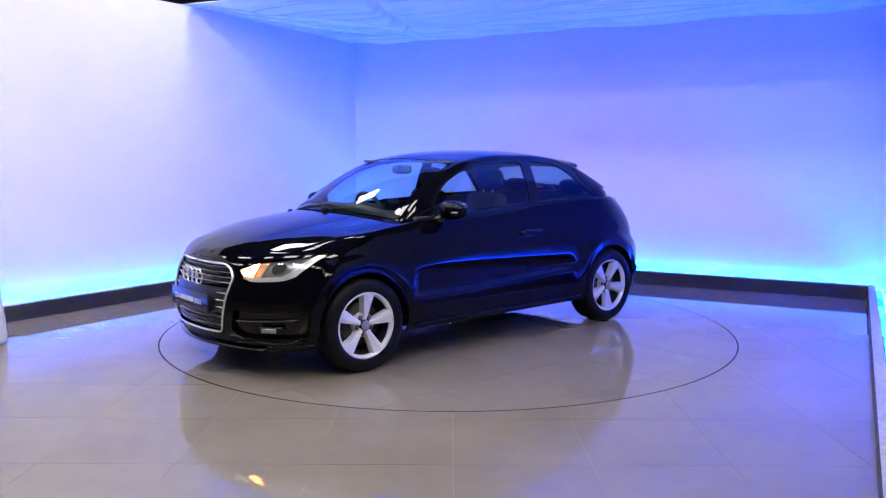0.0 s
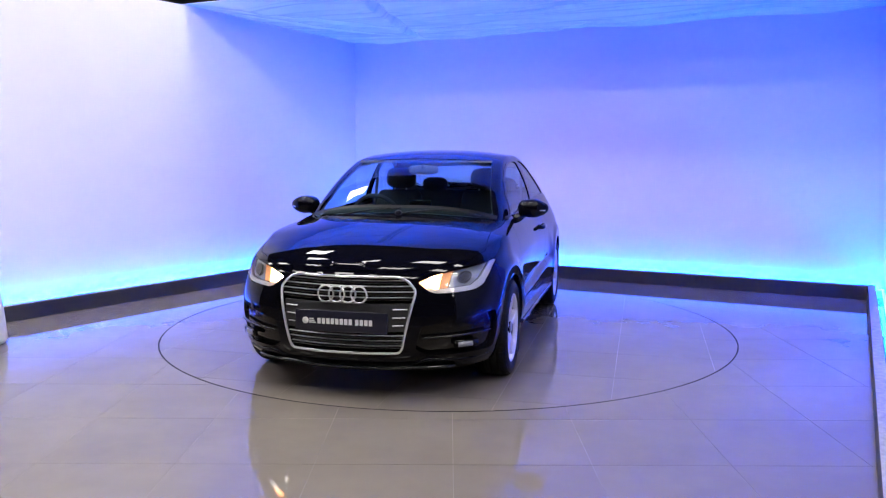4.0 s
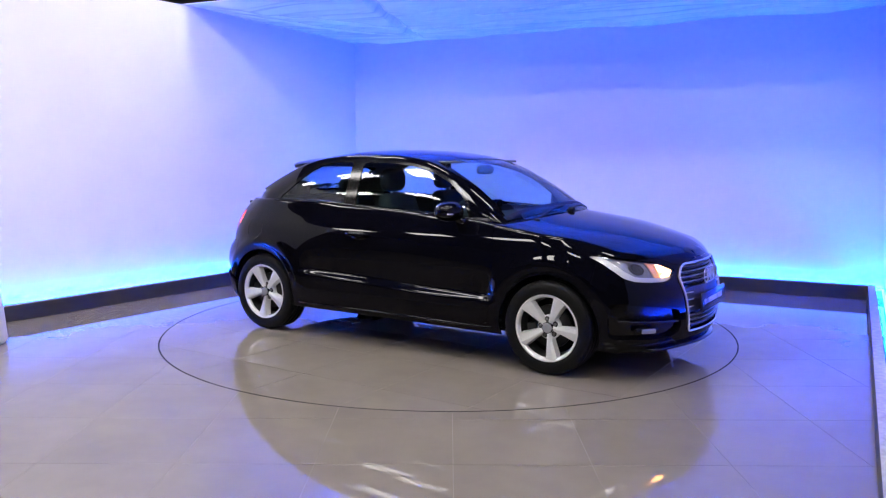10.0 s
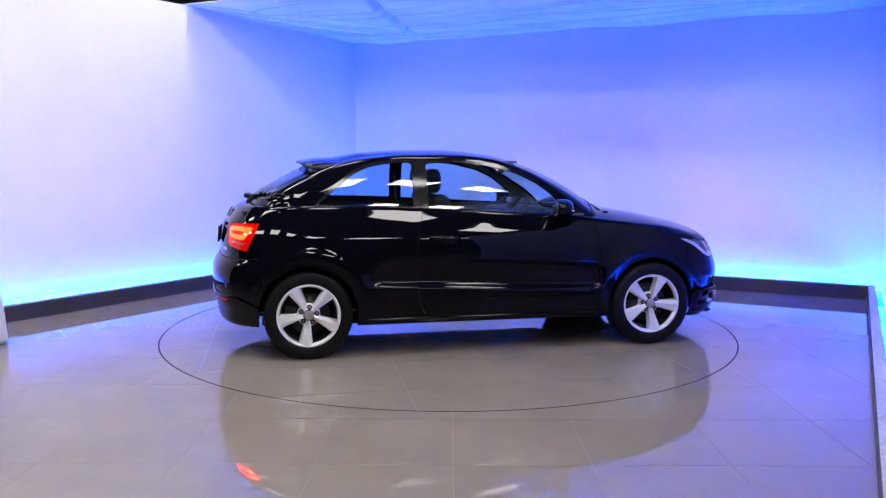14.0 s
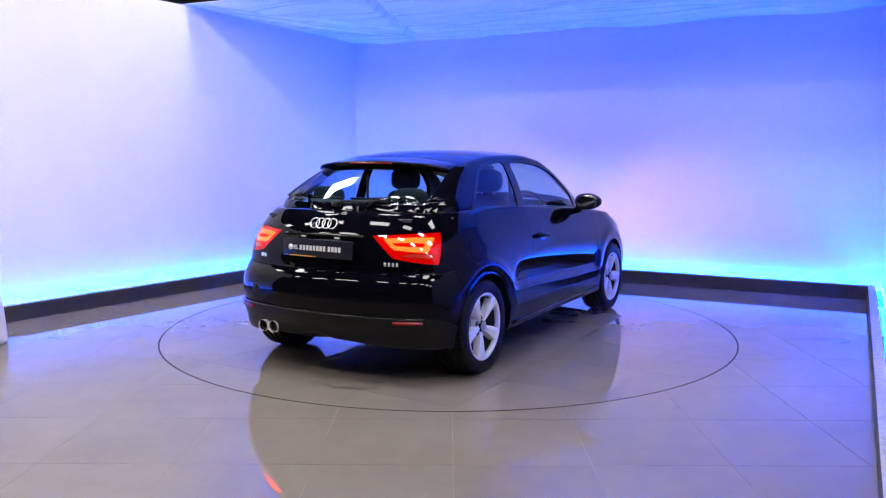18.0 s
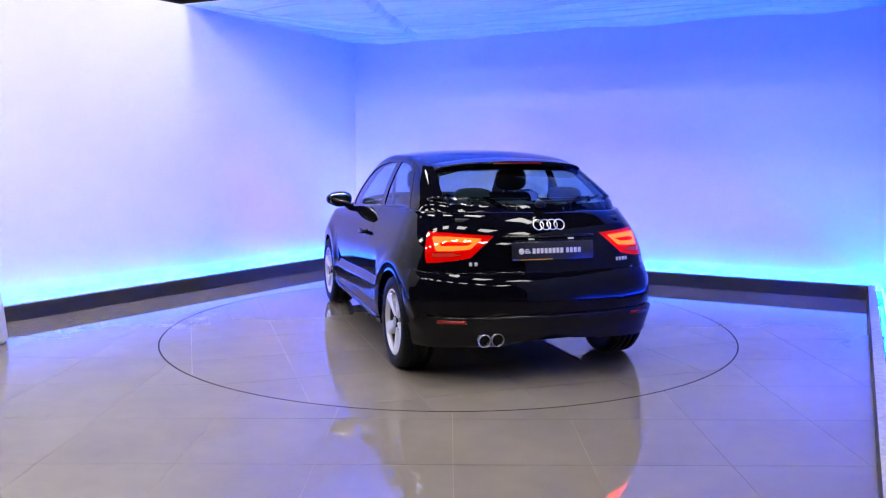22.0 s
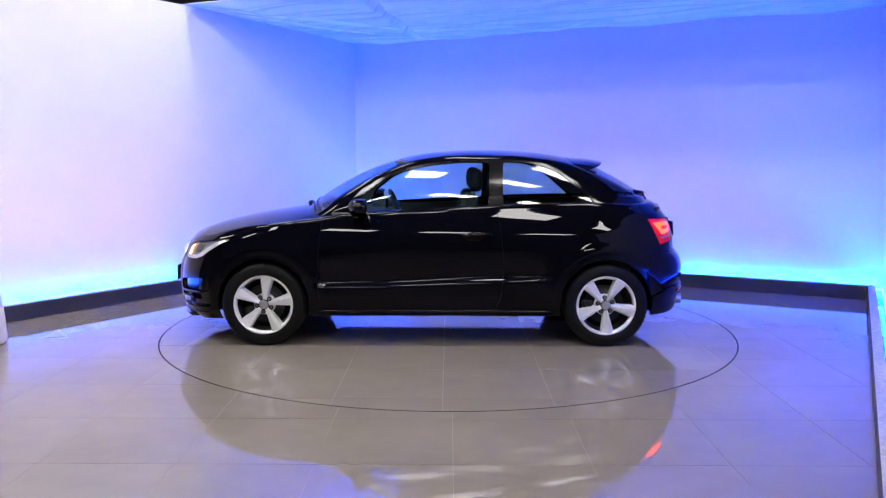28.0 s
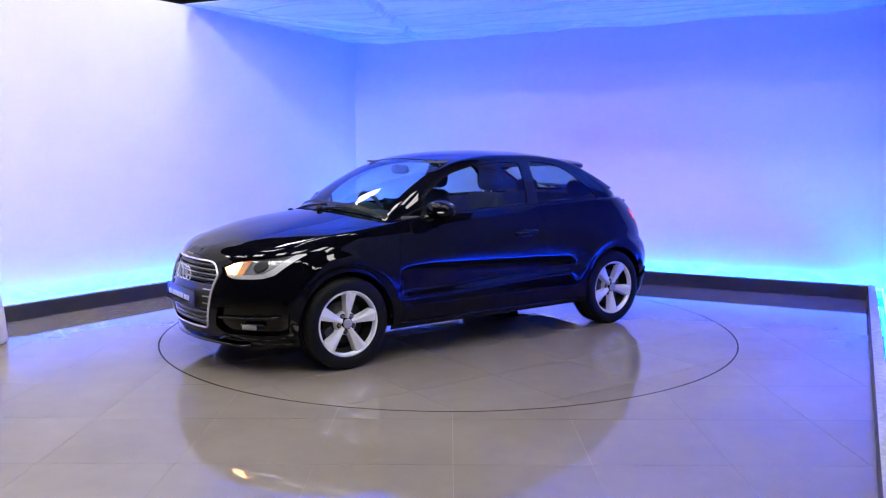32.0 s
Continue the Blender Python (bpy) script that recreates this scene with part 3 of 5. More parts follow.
def cut(bm, poly, axes, keep, tag, over=None):
    """Cuts the outline, drawn on two axes, into the shell, and marks the faces within with tag."""
    i, j = axes
    layer = bm.faces.layers.int["zone"]
    poly = [tuple(q) for q in poly]
    pi0, pi1 = min(q[0] for q in poly) - 0.004, max(q[0] for q in poly) + 0.004
    pj0, pj1 = min(q[1] for q in poly) - 0.004, max(q[1] for q in poly) + 0.004

    def reach(f):
        ci, cj = [v.co[i] for v in f.verts], [v.co[j] for v in f.verts]
        return min(ci), max(ci), min(cj), max(cj)
    near = {}
    for f in bm.faces:
        r = reach(f)
        if r[1] > pi0 and r[0] < pi1 and r[3] > pj0 and r[2] < pj1 and keep(f.calc_center_median(), f.normal):
            near[f] = r
    for (x1, y1), (x2, y2) in zip(poly, poly[1:] + poly[:1]):
        if math.hypot(x2 - x1, y2 - y1) < 1e-6:
            continue
        lo = (min(x1, x2) - 0.004, min(y1, y2) - 0.004)
        hi = (max(x1, x2) + 0.004, max(y1, y2) + 0.004)
        geom = [f for f, r in near.items() if r[1] >= lo[0] and r[0] <= hi[0] and r[3] >= lo[1] and r[2] <= hi[1]]
        if not geom:
            continue
        es, vs = set(), set()
        for f in geom:
            es.update(f.edges)
            vs.update(f.verts)
        co, no = [0.0] * 3, [0.0] * 3
        co[i], co[j] = x1, y1
        no[i], no[j] = y2 - y1, -(x2 - x1)
        made = bmesh.ops.bisect_plane(bm, geom=geom + list(es) + list(vs), dist=1e-5, plane_co=co, plane_no=no)
        for f in geom + [g for g in made["geom"] if isinstance(g, bmesh.types.BMFace)]:
            if f.is_valid:
                f.normal_update()
                near[f] = reach(f)
            else:
                near.pop(f, None)
    bm.normal_update()
    for f in near:
        c = f.calc_center_median()
        if keep(c, f.normal) and inside(poly, c[i], c[j]) and (over is None or f[layer] in over):
            f[layer] = tag


def smooth_loop(poly, r=0.02, n=4):
    """Rounds the corners of an outline."""
    out = []
    m = len(poly)
    for i in range(m):
        a, b, c = Vector(poly[i - 1]), Vector(poly[i]), Vector(poly[(i + 1) % m])
        u, w = (a - b), (c - b)
        q = min(r, u.length * 0.45, w.length * 0.45)
        p0, p1 = b + u.normalized() * q, b + w.normalized() * q
        for k in range(n + 1):
            t = k / n
            out.append(tuple((1 - t) ** 2 * p0 + 2 * t * (1 - t) * b + t * t * p1))
    return out


def grown(poly, d):
    """The outline moved outwards by d."""
    area = sum(a[0] * b[1] - b[0] * a[1] for a, b in zip(poly, poly[1:] + poly[:1]))
    sgn = 1 if area > 0 else -1
    out = []
    m = len(poly)
    for i in range(m):
        a, b, c = Vector(poly[i - 1]), Vector(poly[i]), Vector(poly[(i + 1) % m])
        e1, e2 = (b - a).normalized(), (c - b).normalized()
        n1, n2 = Vector((e1.y, -e1.x)) * sgn, Vector((e2.y, -e2.x)) * sgn
        n = (n1 + n2).normalized()
        out.append(tuple(b + n * d / max(0.5, n.dot(n1))))
    return out


BODY, HOOD, DOOR, NOSE, GATE, TAIL, VALANCE, GRILLE, LAMP, GLOW, AMBER, BANDZ, REAR, BURN, VOID, INTAKE, SCREEN, WIN_F, WIN_R, TRIMZ, BACKGLASS, PROJ, FLAP, REVERSE = range(24)


def nose_x(y, z):
    """Where the front of the lower body lies, seen from ahead."""
    lo, hi = 1.0, 2.031
    for _ in range(40):
        m = (lo + hi) / 2
        if plan_width(m) * side_lean(z) > abs(y):
            lo = m
        else:
            hi = m
    return lo - nose_back(z)


def tail_x(y, z):
    lo, hi = -1.0, -1.92
    for _ in range(40):
        m = (lo + hi) / 2
        if plan_width(m) * side_lean(z) > abs(y):
            lo = m
        else:
            hi = m
    return lo + tail_back(z)


def gather(bm, tags, side, push=0.0, flange=0.0, shrink=0.0, slide=(0, 0, 0)):
    """The faces with these marks as vertices, faces and normals; side is 1, -1 or 0 for both halves."""
    layer = bm.faces.layers.int["zone"]
    faces = [f for f in bm.faces if f[layer] in tags]
    mine = set(faces)
    ids, vs = {}, []
    for f in faces:
        for v in f.verts:
            if v not in ids:
                ids[v] = len(vs)
                vs.append(v)
    shift = {}
    rim = []
    for f in faces:
        for e in f.edges:
            if sum(1 for g in e.link_faces if g in mine) == 1 and not (side == 0 and max(abs(v.co.y) for v in e.verts) < 1e-5):
                rim.append((e, f))
                d = f.calc_center_median() - (e.verts[0].co + e.verts[1].co) / 2
                ed = (e.verts[1].co - e.verts[0].co).normalized()
                d = d - ed * d.dot(ed)
                for v in e.verts:
                    shift.setdefault(v, Vector())
                    shift[v] = shift[v] + d.normalized()
    P, N, F = [], [], []
    sl = Vector(slide)
    for v in vs:
        n = v.normal.copy()
        if abs(v.co.y) < 1e-5:
            n.y = 0.0
            n.normalize()
        c = v.co - n * push + sl
        if shrink and v in shift and shift[v].length > 1e-6:
            mv = shift[v].normalized() * shrink
            if abs(v.co.y) < 1e-5:
                mv.y = 0.0
            c = c + mv
        P.append(c)
        N.append(n)
    F = [[ids[v] for v in f.verts] for f in faces]
    if flange:
        for e, f in rim:
            lp = next(l for l in f.loops if l.edge == e)
            a, b = lp.vert, lp.link_loop_next.vert
            pa, pb = P[ids[a]], P[ids[b]]
            k = len(P)
            na, nb = N[ids[a]], N[ids[b]]
            P += [pa, pb, pb - nb * flange, pa - na * flange]
            t = (pb - pa).cross(na)
            t = t.normalized() if t.length > 1e-9 else na
            N += [-t] * 4
            F.append([k + 1, k, k + 3, k + 2])
    if side >= 0 and side != 0:
        return P, F, N
    m = lambda c: Vector((c.x, -c.y, c.z))
    if side == -1:
        return [m(c) for c in P], [f[::-1] for f in F], [m(c) for c in N]
    P2, F2, N2 = list(P), list(F), list(N)
    other = {}
    for i, c in enumerate(P):
        if abs(c.y) < 1e-5:
            other[i] = i
        else:
            other[i] = len(P2)
            P2.append(m(c))
            N2.append(m(N[i]))
    F2 += [[other[i] for i in f[::-1]] for f in F]
    return P2, F2, N2


def panel(name, bm, tags, material, side=0, parent=None, label="", push=0.0, flange=0.010, shrink=0.0015, slide=(0, 0, 0)):
    P, F, N = gather(bm, tags, side, push, flange, shrink, slide)
    me = bpy.data.meshes.new(name)
    me.from_pydata([tuple(c) for c in P], [], F)
    me.update()
    me.shade_smooth()
    me.normals_split_custom_set_from_vertices([tuple(n) for n in N])
    me.materials.append(material)
    ob = new(name, me)
    ob.parent = parent or car
    if label:
        tagged(ob, label)
    return ob


def stations(a, b, n, ends=(0, 0)):
    """Places along the car, closer together towards the ends that are asked for."""
    out = []
    for i in range(n + 1):
        t = i / n
        if ends == (1, 1):
            t = (1 - math.cos(math.pi * t)) / 2
        elif ends[0]:
            t = 1 - math.cos(math.pi * t / 2)
        elif ends[1]:
            t = math.sin(math.pi * t / 2)
        out.append(a + (b - a) * t)
    return out


def circle_loop(cx, cy, r, n=40):
    return [(cx + r * math.cos(2 * math.pi * k / n), cy + r * math.sin(2 * math.pi * k / n)) for k in range(n)]


GRILLE_LOOP = [(0.0, 0.704), (0.30, 0.700), (0.352, 0.682), (0.402, 0.628), (0.398, 0.590), (0.333, 0.300), (0.312, 0.278), (0.0, 0.272)]


def lower_body():
    xs = stations(-1.91995, -1.55, 36, (1, 0)) + stations(-1.55, 1.55, 112)[1:] + stations(1.55, 2.0305, 40, (0, 1))[1:]
    bm = skin(lower_section, xs)
    bm.faces.layers.int.new("zone")
    out = lambda c, n: n.y > 0.12
    fore = lambda c, n: c.x > 1.3
    aft = lambda c, n: c.x < -1.3
    # hood, doors, bumpers, tailgate
    cut(bm, [(0.86, -0.01), (0.86, 0.660), (1.25, 0.690), (1.52, 0.712), (1.66, 0.66), (1.78, 0.55), (1.875, 0.42), (1.93, 0.30), (1.948, -0.01)], (0, 1), lambda c, n: c.z > 0.66 and n.z > 0.15 and c.x > 0.7, HOOD)
    cut(bm, smooth_loop([(0.80, 1.10), (0.836, 0.66), (0.838, 0.40), (0.80, 0.268), (-0.43, 0.262), (-0.48, 0.36), (-0.50, 0.60), (-0.475, 0.86), (-0.41, 1.10)], 0.05), (0, 2), lambda c, n: c.y > 0.55, DOOR)
    cut(bm, [(1.535, 0.745), (1.515, 0.60), (1.53, 0.10), (2.2, 0.10), (2.2, 0.748)], (0, 2), fore, NOSE, (BODY,))
    cut(bm, [(-1.545, 0.688), (-1.52, 0.50), (-1.54, 0.10), (-2.1, 0.10), (-2.1, 0.676), (-1.75, 0.676)], (0, 2), aft, TAIL, (BODY,))
    cut(bm, [(-0.01, 1.15), (0.640, 1.15), (0.665, 1.00), (0.685, 0.90), (0.675, 0.735), (0.63, 0.690), (0.58, 0.6775), (-0.01, 0.6765)], (1, 2), lambda c, n: c.x < -1.5 and n.x < -0.05, GATE, (BODY,))
    cut(bm, [(-2.1, 0.425), (-1.70, 0.425), (-1.56, 0.36), (-1.50, 0.10), (-2.1, 0.10)], (0, 2), aft, VALANCE, (TAIL, BODY))
    # openings
    front = lambda c, n: c.x > 1.35 and n.x > 0.02
    cut(bm, [(-0.01, 0.704)] + GRILLE_LOOP[1:-1] + [(-0.01, 0.272)], (1, 2), lambda c, n: c.x > 1.8, GRILLE)
    head = smooth_loop([(0.405, 0.672), (0.47, 0.622), (0.52, 0.610), (0.64, 0.616), (0.705, 0.622), (0.742, 0.645), (0.762, 0.700), (0.776, 0.770), (0.750, 0.768), (0.69, 0.752), (0.60, 0.735), (0.50, 0.712)], 0.012, 3)
    cut(bm, head, (1, 2), front, LAMP)
    cut(bm, [(0.40, 0.69), (0.40, 0.627), (0.475, 0.627), (0.520, 0.630), (0.532, 0.74), (0.50, 0.74)], (1, 2), front, GLOW, (LAMP,))
    cut(bm, [(0.520, 0.60), (0.560, 0.60), (0.588, 0.75), (0.532, 0.75)], (1, 2), front, AMBER, (LAMP,))
    cut(bm, [(0.40, 0.60), (0.80, 0.60), (0.85, 0.80), (0.757, 0.79), (0.742, 0.735), (0.720, 0.682), (0.685, 0.650), (0.60, 0.640), (0.50, 0.634), (0.46, 0.640)], (1, 2), front, BANDZ, (LAMP, AMBER, GLOW))
    cut(bm, circle_loop(0.648, 0.695, 0.034, 20), (1, 2), front, PROJ, (LAMP,))
    cut(bm, smooth_loop([(0.440, 0.430), (0.60, 0.462), (0.80, 0.490), (0.812, 0.36), (0.78, 0.270), (0.47, 0.262), (0.405, 0.30)], 0.02), (1, 2), lambda c, n: c.x > 1.62, INTAKE, (NOSE, BODY))
    rear = lambda c, n: c.x < -1.40
    cut(bm, smooth_loop([(0.345, 0.902), (0.50, 0.770), (0.60, 0.752), (0.735, 0.732), (0.762, 0.733), (0.757, 0.86), (0.742, 0.908), (0.70, 0.922), (0.60, 0.919)], 0.012, 3), (1, 2), rear, REAR)
    cut(bm, smooth_loop([(0.42, 0.886), (0.495, 0.822), (0.60, 0.812), (0.685, 0.808), (0.688, 0.893), (0.60, 0.897)], 0.012, 3), (1, 2), rear, BURN, (REAR,))
    cut(bm, smooth_loop([(0.48, 0.862), (0.51, 0.845), (0.655, 0.840), (0.657, 0.861), (0.60, 0.866)], 0.006, 2), (1, 2), rear, REAR, (BURN,))
    cut(bm, smooth_loop([(0.545, 0.786), (0.70, 0.770), (0.705, 0.795), (0.60, 0.803)], 0.005, 2), (1, 2), rear, REVERSE, (REAR,))
    cut(bm, [(-1.523, 0.97), (-1.30, 0.97), (-1.30, 0.70), (-1.648, 0.70), (-1.635, 0.735)], (0, 2), lambda c, n: -1.75 < c.x < -1.25 and c.y > 0.5, BODY, (REAR, BURN, REVERSE))
    for wx in (-WB, WB):
        cut(bm, circle_loop(wx, 0.303, 0.334, 48), (0, 2), lambda c, n: c.y > 0.35 and abs(abs(c.x) - WB) < 0.5, VOID)
    cut(bm, [(-1.630, -0.01), (-1.620, 0.28), (-1.58, 0.45), (-1.50, 0.540), (-1.42, 0.580), (-1.2, 0.660), (0.60, 0.672), (0.80, 0.655), (0.885, 0.50), (0.93, 0.30), (0.945, -0.01)], (0, 1), lambda c, n: c.z > 0.85 and n.z > 0.2, VOID)
    bm.normal_update()

    panel("body_shell", bm, (BODY,), M_PAINT, 0, label="glossy black wings and quarter panels")
    panel("bonnet", bm, (HOOD,), M_PAINT, 0, label="glossy black bonnet reflecting ceiling lights")
    panel("front_bumper", bm, (NOSE,), M_PAINT, 0, label="glossy black front bumper")
    panel("rear_bumper", bm, (TAIL,), M_PAINT, 0, label="glossy black rear bumper")
    panel("rear_valance", bm, (VALANCE,), M_VALANCE, 0, label="black lower rear bumper", push=-0.016, flange=0.022, shrink=0.0)
    panel("tailgate", bm, (GATE,), M_PAINT, 0, label="glossy black tailgate")
    for s in (1, -1):
        d = panel("door", bm, (DOOR,), M_PAINT, s, label="glossy black door with a hollowed lower flank")
        it = panel("air_intake", bm, (INTAKE,), M_GLOSSBLACK, s, label="gloss black bumper intake", push=0.030, flange=-0.030, shrink=0.0)
        hl = panel("headlight", bm, (LAMP, GLOW, AMBER, BANDZ, PROJ), M_LENS, s, label="lit headlamp under a clear lens", flange=0.0)
        panel("lamp_shell", bm, (LAMP,), M_LAMPSHELL, s, hl, push=0.030, flange=-0.012, slide=(-0.012, 0, 0))
        panel("glowing_reflector", bm, (GLOW,), M_HEADGLOW, s, hl, "warm glowing reflector", push=0.085, flange=-0.075, slide=(-0.012, 0, 0))
        panel("indicator", bm, (AMBER,), M_AMBER, s, hl, "amber indicator", push=0.026, flange=-0.012, slide=(-0.010, 0, 0))
        panel("silver_band", bm, (BANDZ,), M_SATIN, s, hl, "pale silver band along the lamp", push=0.008, flange=0.02, slide=(-0.004, 0, 0))
        panel("projector", bm, (PROJ,), M_DARKMETAL, s, hl, "round dark projector lens", push=0.012, flange=0.03, slide=(-0.012, 0, 0))
        part("bulb", ball(nose_x(0.480, 0.664) - 0.080, s * 0.470, 0.664, 0.006, 0.016, 0.016), M_BULB, hl, "burning halogen bulb")
        tl = panel("tail_light", bm, (REAR, BURN, REVERSE), M_REDLENS, s, label="lit red tail lamp", flange=0.0)
        panel("red_housing", bm, (REAR,), M_REDHOUSING, s, tl, push=0.016, flange=-0.006, slide=(0.006, 0, 0))
        panel("light_bar", bm, (BURN,), M_TAIL, s, tl, "bright glowing light loop", push=0.008, flange=0.008, slide=(0.004, 0, 0))
        panel("lamp_back", bm, (REAR, BURN, REVERSE), M_CABIN, s, tl, "dark back of the lamp", push=0.028, flange=-0.010, slide=(0.008, 0, 0))
        panel("reversing_lamp", bm, (REVERSE,), M_SATIN, s, tl, "clear reversing lamp", push=0.010, flange=0.01, slide=(0.004, 0, 0))
    bm.free()


def side_windows():
    front = [(0.605, 0.935), (0.30, 0.962), (-0.10, 0.986), (-0.392, 1.003), (-0.398, 1.318), (-0.20, 1.322), (0.05, 1.298), (0.25, 1.250), (0.40, 1.180), (0.53, 1.080)]
    rear = [(-0.497, 1.010), (-0.80, 1.026), (-1.165, 1.032), (-1.04, 1.140), (-0.90, 1.252), (-0.80, 1.294), (-0.66, 1.318), (-0.500, 1.326)]
    return smooth_loop(front, 0.03, 3), smooth_loop(rear, 0.03, 3)


def upper_body():
    xs = stations(-1.705, 1.05, 96)
    bm = skin(upper_section, xs)
    bm.faces.layers.int.new("zone")
    flank_only = lambda c, n: n.y > 0.35 and c.y > 0.45
    wf, wr = side_windows()
    whole = [(0.632, 0.915), (0.30, 0.946), (-0.10, 0.970), (-0.47, 0.994), (-0.80, 1.010), (-1.215, 1.015), (-1.07, 1.148), (-0.92, 1.268), (-0.81, 1.312), (-0.66, 1.336), (-0.42, 1.345), (-0.20, 1.340), (0.055, 1.316), (0.265, 1.266), (0.42, 1.194), (0.555, 1.090)]
    cut(bm, whole, (0, 2), flank_only, TRIMZ)
    cut(bm, wf, (0, 2), flank_only, WIN_F)
    cut(bm, wr, (0, 2), flank_only, WIN_R)
    cut(bm, smooth_loop([(-0.01, 0.90), (0.64, 0.90), (0.638, 0.962), (0.600, 1.062), (0.570, 1.160), (0.545, 1.245), (0.515, 1.312), (0.40, 1.338), (-0.01, 1.350)], 0.02, 3), (1, 2), lambda c, n: c.x > 0.1 and n.x > 0.12, SCREEN)
    cut(bm, smooth_loop([(-0.01, 1.070), (0.545, 1.072), (0.568, 1.095), (0.540, 1.20), (0.515, 1.268), (0.47, 1.285), (-0.01, 1.30)], 0.02, 3), (1, 2), lambda c, n: c.x < -1.1 and n.x < -0.12, BACKGLASS)
    bm.normal_update()
    panel("roof", bm, (BODY,), M_PAINT, 0, label="glossy black roof and pillars", shrink=0.0)
    panel("headlining", bm, (BODY,), M_LINER, 0, label="grey cabin lining", push=0.022, flange=0.0, shrink=0.0)
    panel("windscreen", bm, (SCREEN,), M_GLASS, 0, label="clear windscreen", push=0.002, flange=0.0)
    panel("rear_window", bm, (BACKGLASS,), M_TINT, 0, label="tinted rear window", push=0.002, flange=0.0)
    for s in (1, -1):
        panel("window_surround", bm, (TRIMZ,), M_TRIM, s, label="dark satin window surround", push=-0.002, flange=0.010, shrink=0.0)
        panel("door_window", bm, (WIN_F,), M_GLASS, s, label="clear door window", push=0.004, flange=0.0)
        panel("quarter_window", bm, (WIN_R,), M_TINT, s, label="tinted rear quarter window", push=0.004, flange=0.0)
    bm.free()


lower_body()
upper_body()


# wheels ----------------------------------------------------------
def wheel():
    """An alloy wheel facing +y."""
    w = part("wheel", lathe([(0.2165, 0.092), (0.2150, 0.0985), (0.2085, 0.1000), (0.2020, 0.0960), (0.1960, 0.086), (0.1915, 0.070), (0.195, 0.068), (0.2165, 0.080), (0.2165, 0.092)], 72), M_ALLOY, car, "silver five-spoke alloy wheel")
    prof = [(0.2105, 0.094), (0.2200, 0.1035), (0.2450, 0.1085), (0.2700, 0.1060), (0.2850, 0.0990), (0.2940, 0.0880), (0.2975, 0.0760), (0.2985, 0.0640)]
    for y in (0.045, 0.0, -0.045):
        prof += [(0.2995, y + 0.010), (0.2930, y + 0.008), (0.2930, y), (0.2930, y - 0.008), (0.2995, y - 0.010)]
    prof += [(0.2985, -0.064), (0.2975, -0.076), (0.294, -0.088), (0.285, -0.099), (0.27, -0.106), (0.245, -0.1085), (0.2105, -0.095)]
    # inside of the alloy rim, coloured dark for the shade behind the spokes
    part("rim_barrel", lathe([(0.1915, 0.070), (0.186, 0.03), (0.180, 0.0), (0.178, -0.09), (0.205, -0.10)], 60), M_DARKMETAL, w, "inside of the rim with the shade put into its colour")
    part("tyre", lathe(prof, 96), M_RUBBER, w, "black rubber tyre")
    # tread blocks on both shoulders
    for side in (1, -1):
        verts, faces = [], []
        for i in range(56):
            a0, a1 = 2 * math.pi * i / 56, 2 * math.pi * (i + 0.66) / 56
            for r, y in ((0.2885, 0.0985), (0.3000, 0.082), (0.3005, 0.060)):
                for a in (a0, a1):
                    verts.append((r * math.cos(a), side * y, r * math.sin(a)))
            b = len(verts) - 6
            faces += [(b, b + 1, b + 3, b + 2), (b + 2, b + 3, b + 5, b + 4)]
            k = len(verts)
            for r, y in ((0.280, 0.0985), (0.290, 0.078), (0.292, 0.058)):
                for a in (a0, a1):
                    verts.append((r * math.cos(a), side * y, r * math.sin(a)))
            for e in (0, 1):
                faces += [(b + e, b + 2 + e, k + 2 + e, k + e), (b + 2 + e, b + 4 + e, k + 4 + e, k + 2 + e)]
            faces += [(b, b + 1, k + 1, k)]
        tagged(raw("tread", verts, faces, M_RUBBER, w, "moulded tread blocks", smooth=False), kind="stuff")
    for i in range(5):
        a = 2 * math.pi * i / 5
        bm = bmesh.new()
        rows = []
        for r, hw, y in ((0.030, 0.015, 0.074), (0.060, 0.018, 0.080), (0.100, 0.0255, 0.086), (0.150, 0.0355, 0.091), (0.190, 0.044, 0.095), (0.206, 0.049, 0.094)):
            sec = [(-hw - 0.006, y - 0.045), (-hw, y - 0.016), (-hw * 0.86, y - 0.004), (hw * 0.30, y + 0.005), (hw * 0.88, y - 0.001), (hw, y - 0.020), (hw + 0.004, y - 0.045)]
            rows.append([bm.verts.new((s, yy, r)) for s, yy in sec])
        for p, q in zip(rows[:-1], rows[1:]):
            for k in range(6):
                bm.faces.new((p[k], q[k], q[k + 1], p[k + 1]))
            bm.faces.new((p[6], q[6], q[0], p[0]))
        bm.faces.new(rows[0])
        bm.faces.new(rows[-1][::-1])
        bmesh.ops.recalc_face_normals(bm, faces=bm.faces)
        part("spoke", bm, M_ALLOY, w, smooth=False, matrix=Matrix.Rotation(a, 4, "Y"))
        part("wheel_bolt", lathe([(0.0, 0.076), (0.0075, 0.076), (0.0105, 0.073), (0.0105, 0.055)], 6), M_DISC, w, smooth=False, matrix=Matrix.Rotation(a + math.pi / 5, 4, "Y") @ Matrix.Translation((0, 0, 0.054)))
        # flat dark disc for the shade in the bolt hole
        part("bolt_recess_shade", lathe([(0.0175, 0.0640), (0.0165, 0.0655), (0.0, 0.0650)], 16), M_DARKMETAL, w, matrix=Matrix.Rotation(a + math.pi / 5, 4, "Y") @ Matrix.Translation((0, 0, 0.054)))
    part("hub", lathe([(0.0, 0.064), (0.040, 0.064), (0.070, 0.063), (0.077, 0.058), (0.079, 0.02)], 40), M_ALLOY, w)
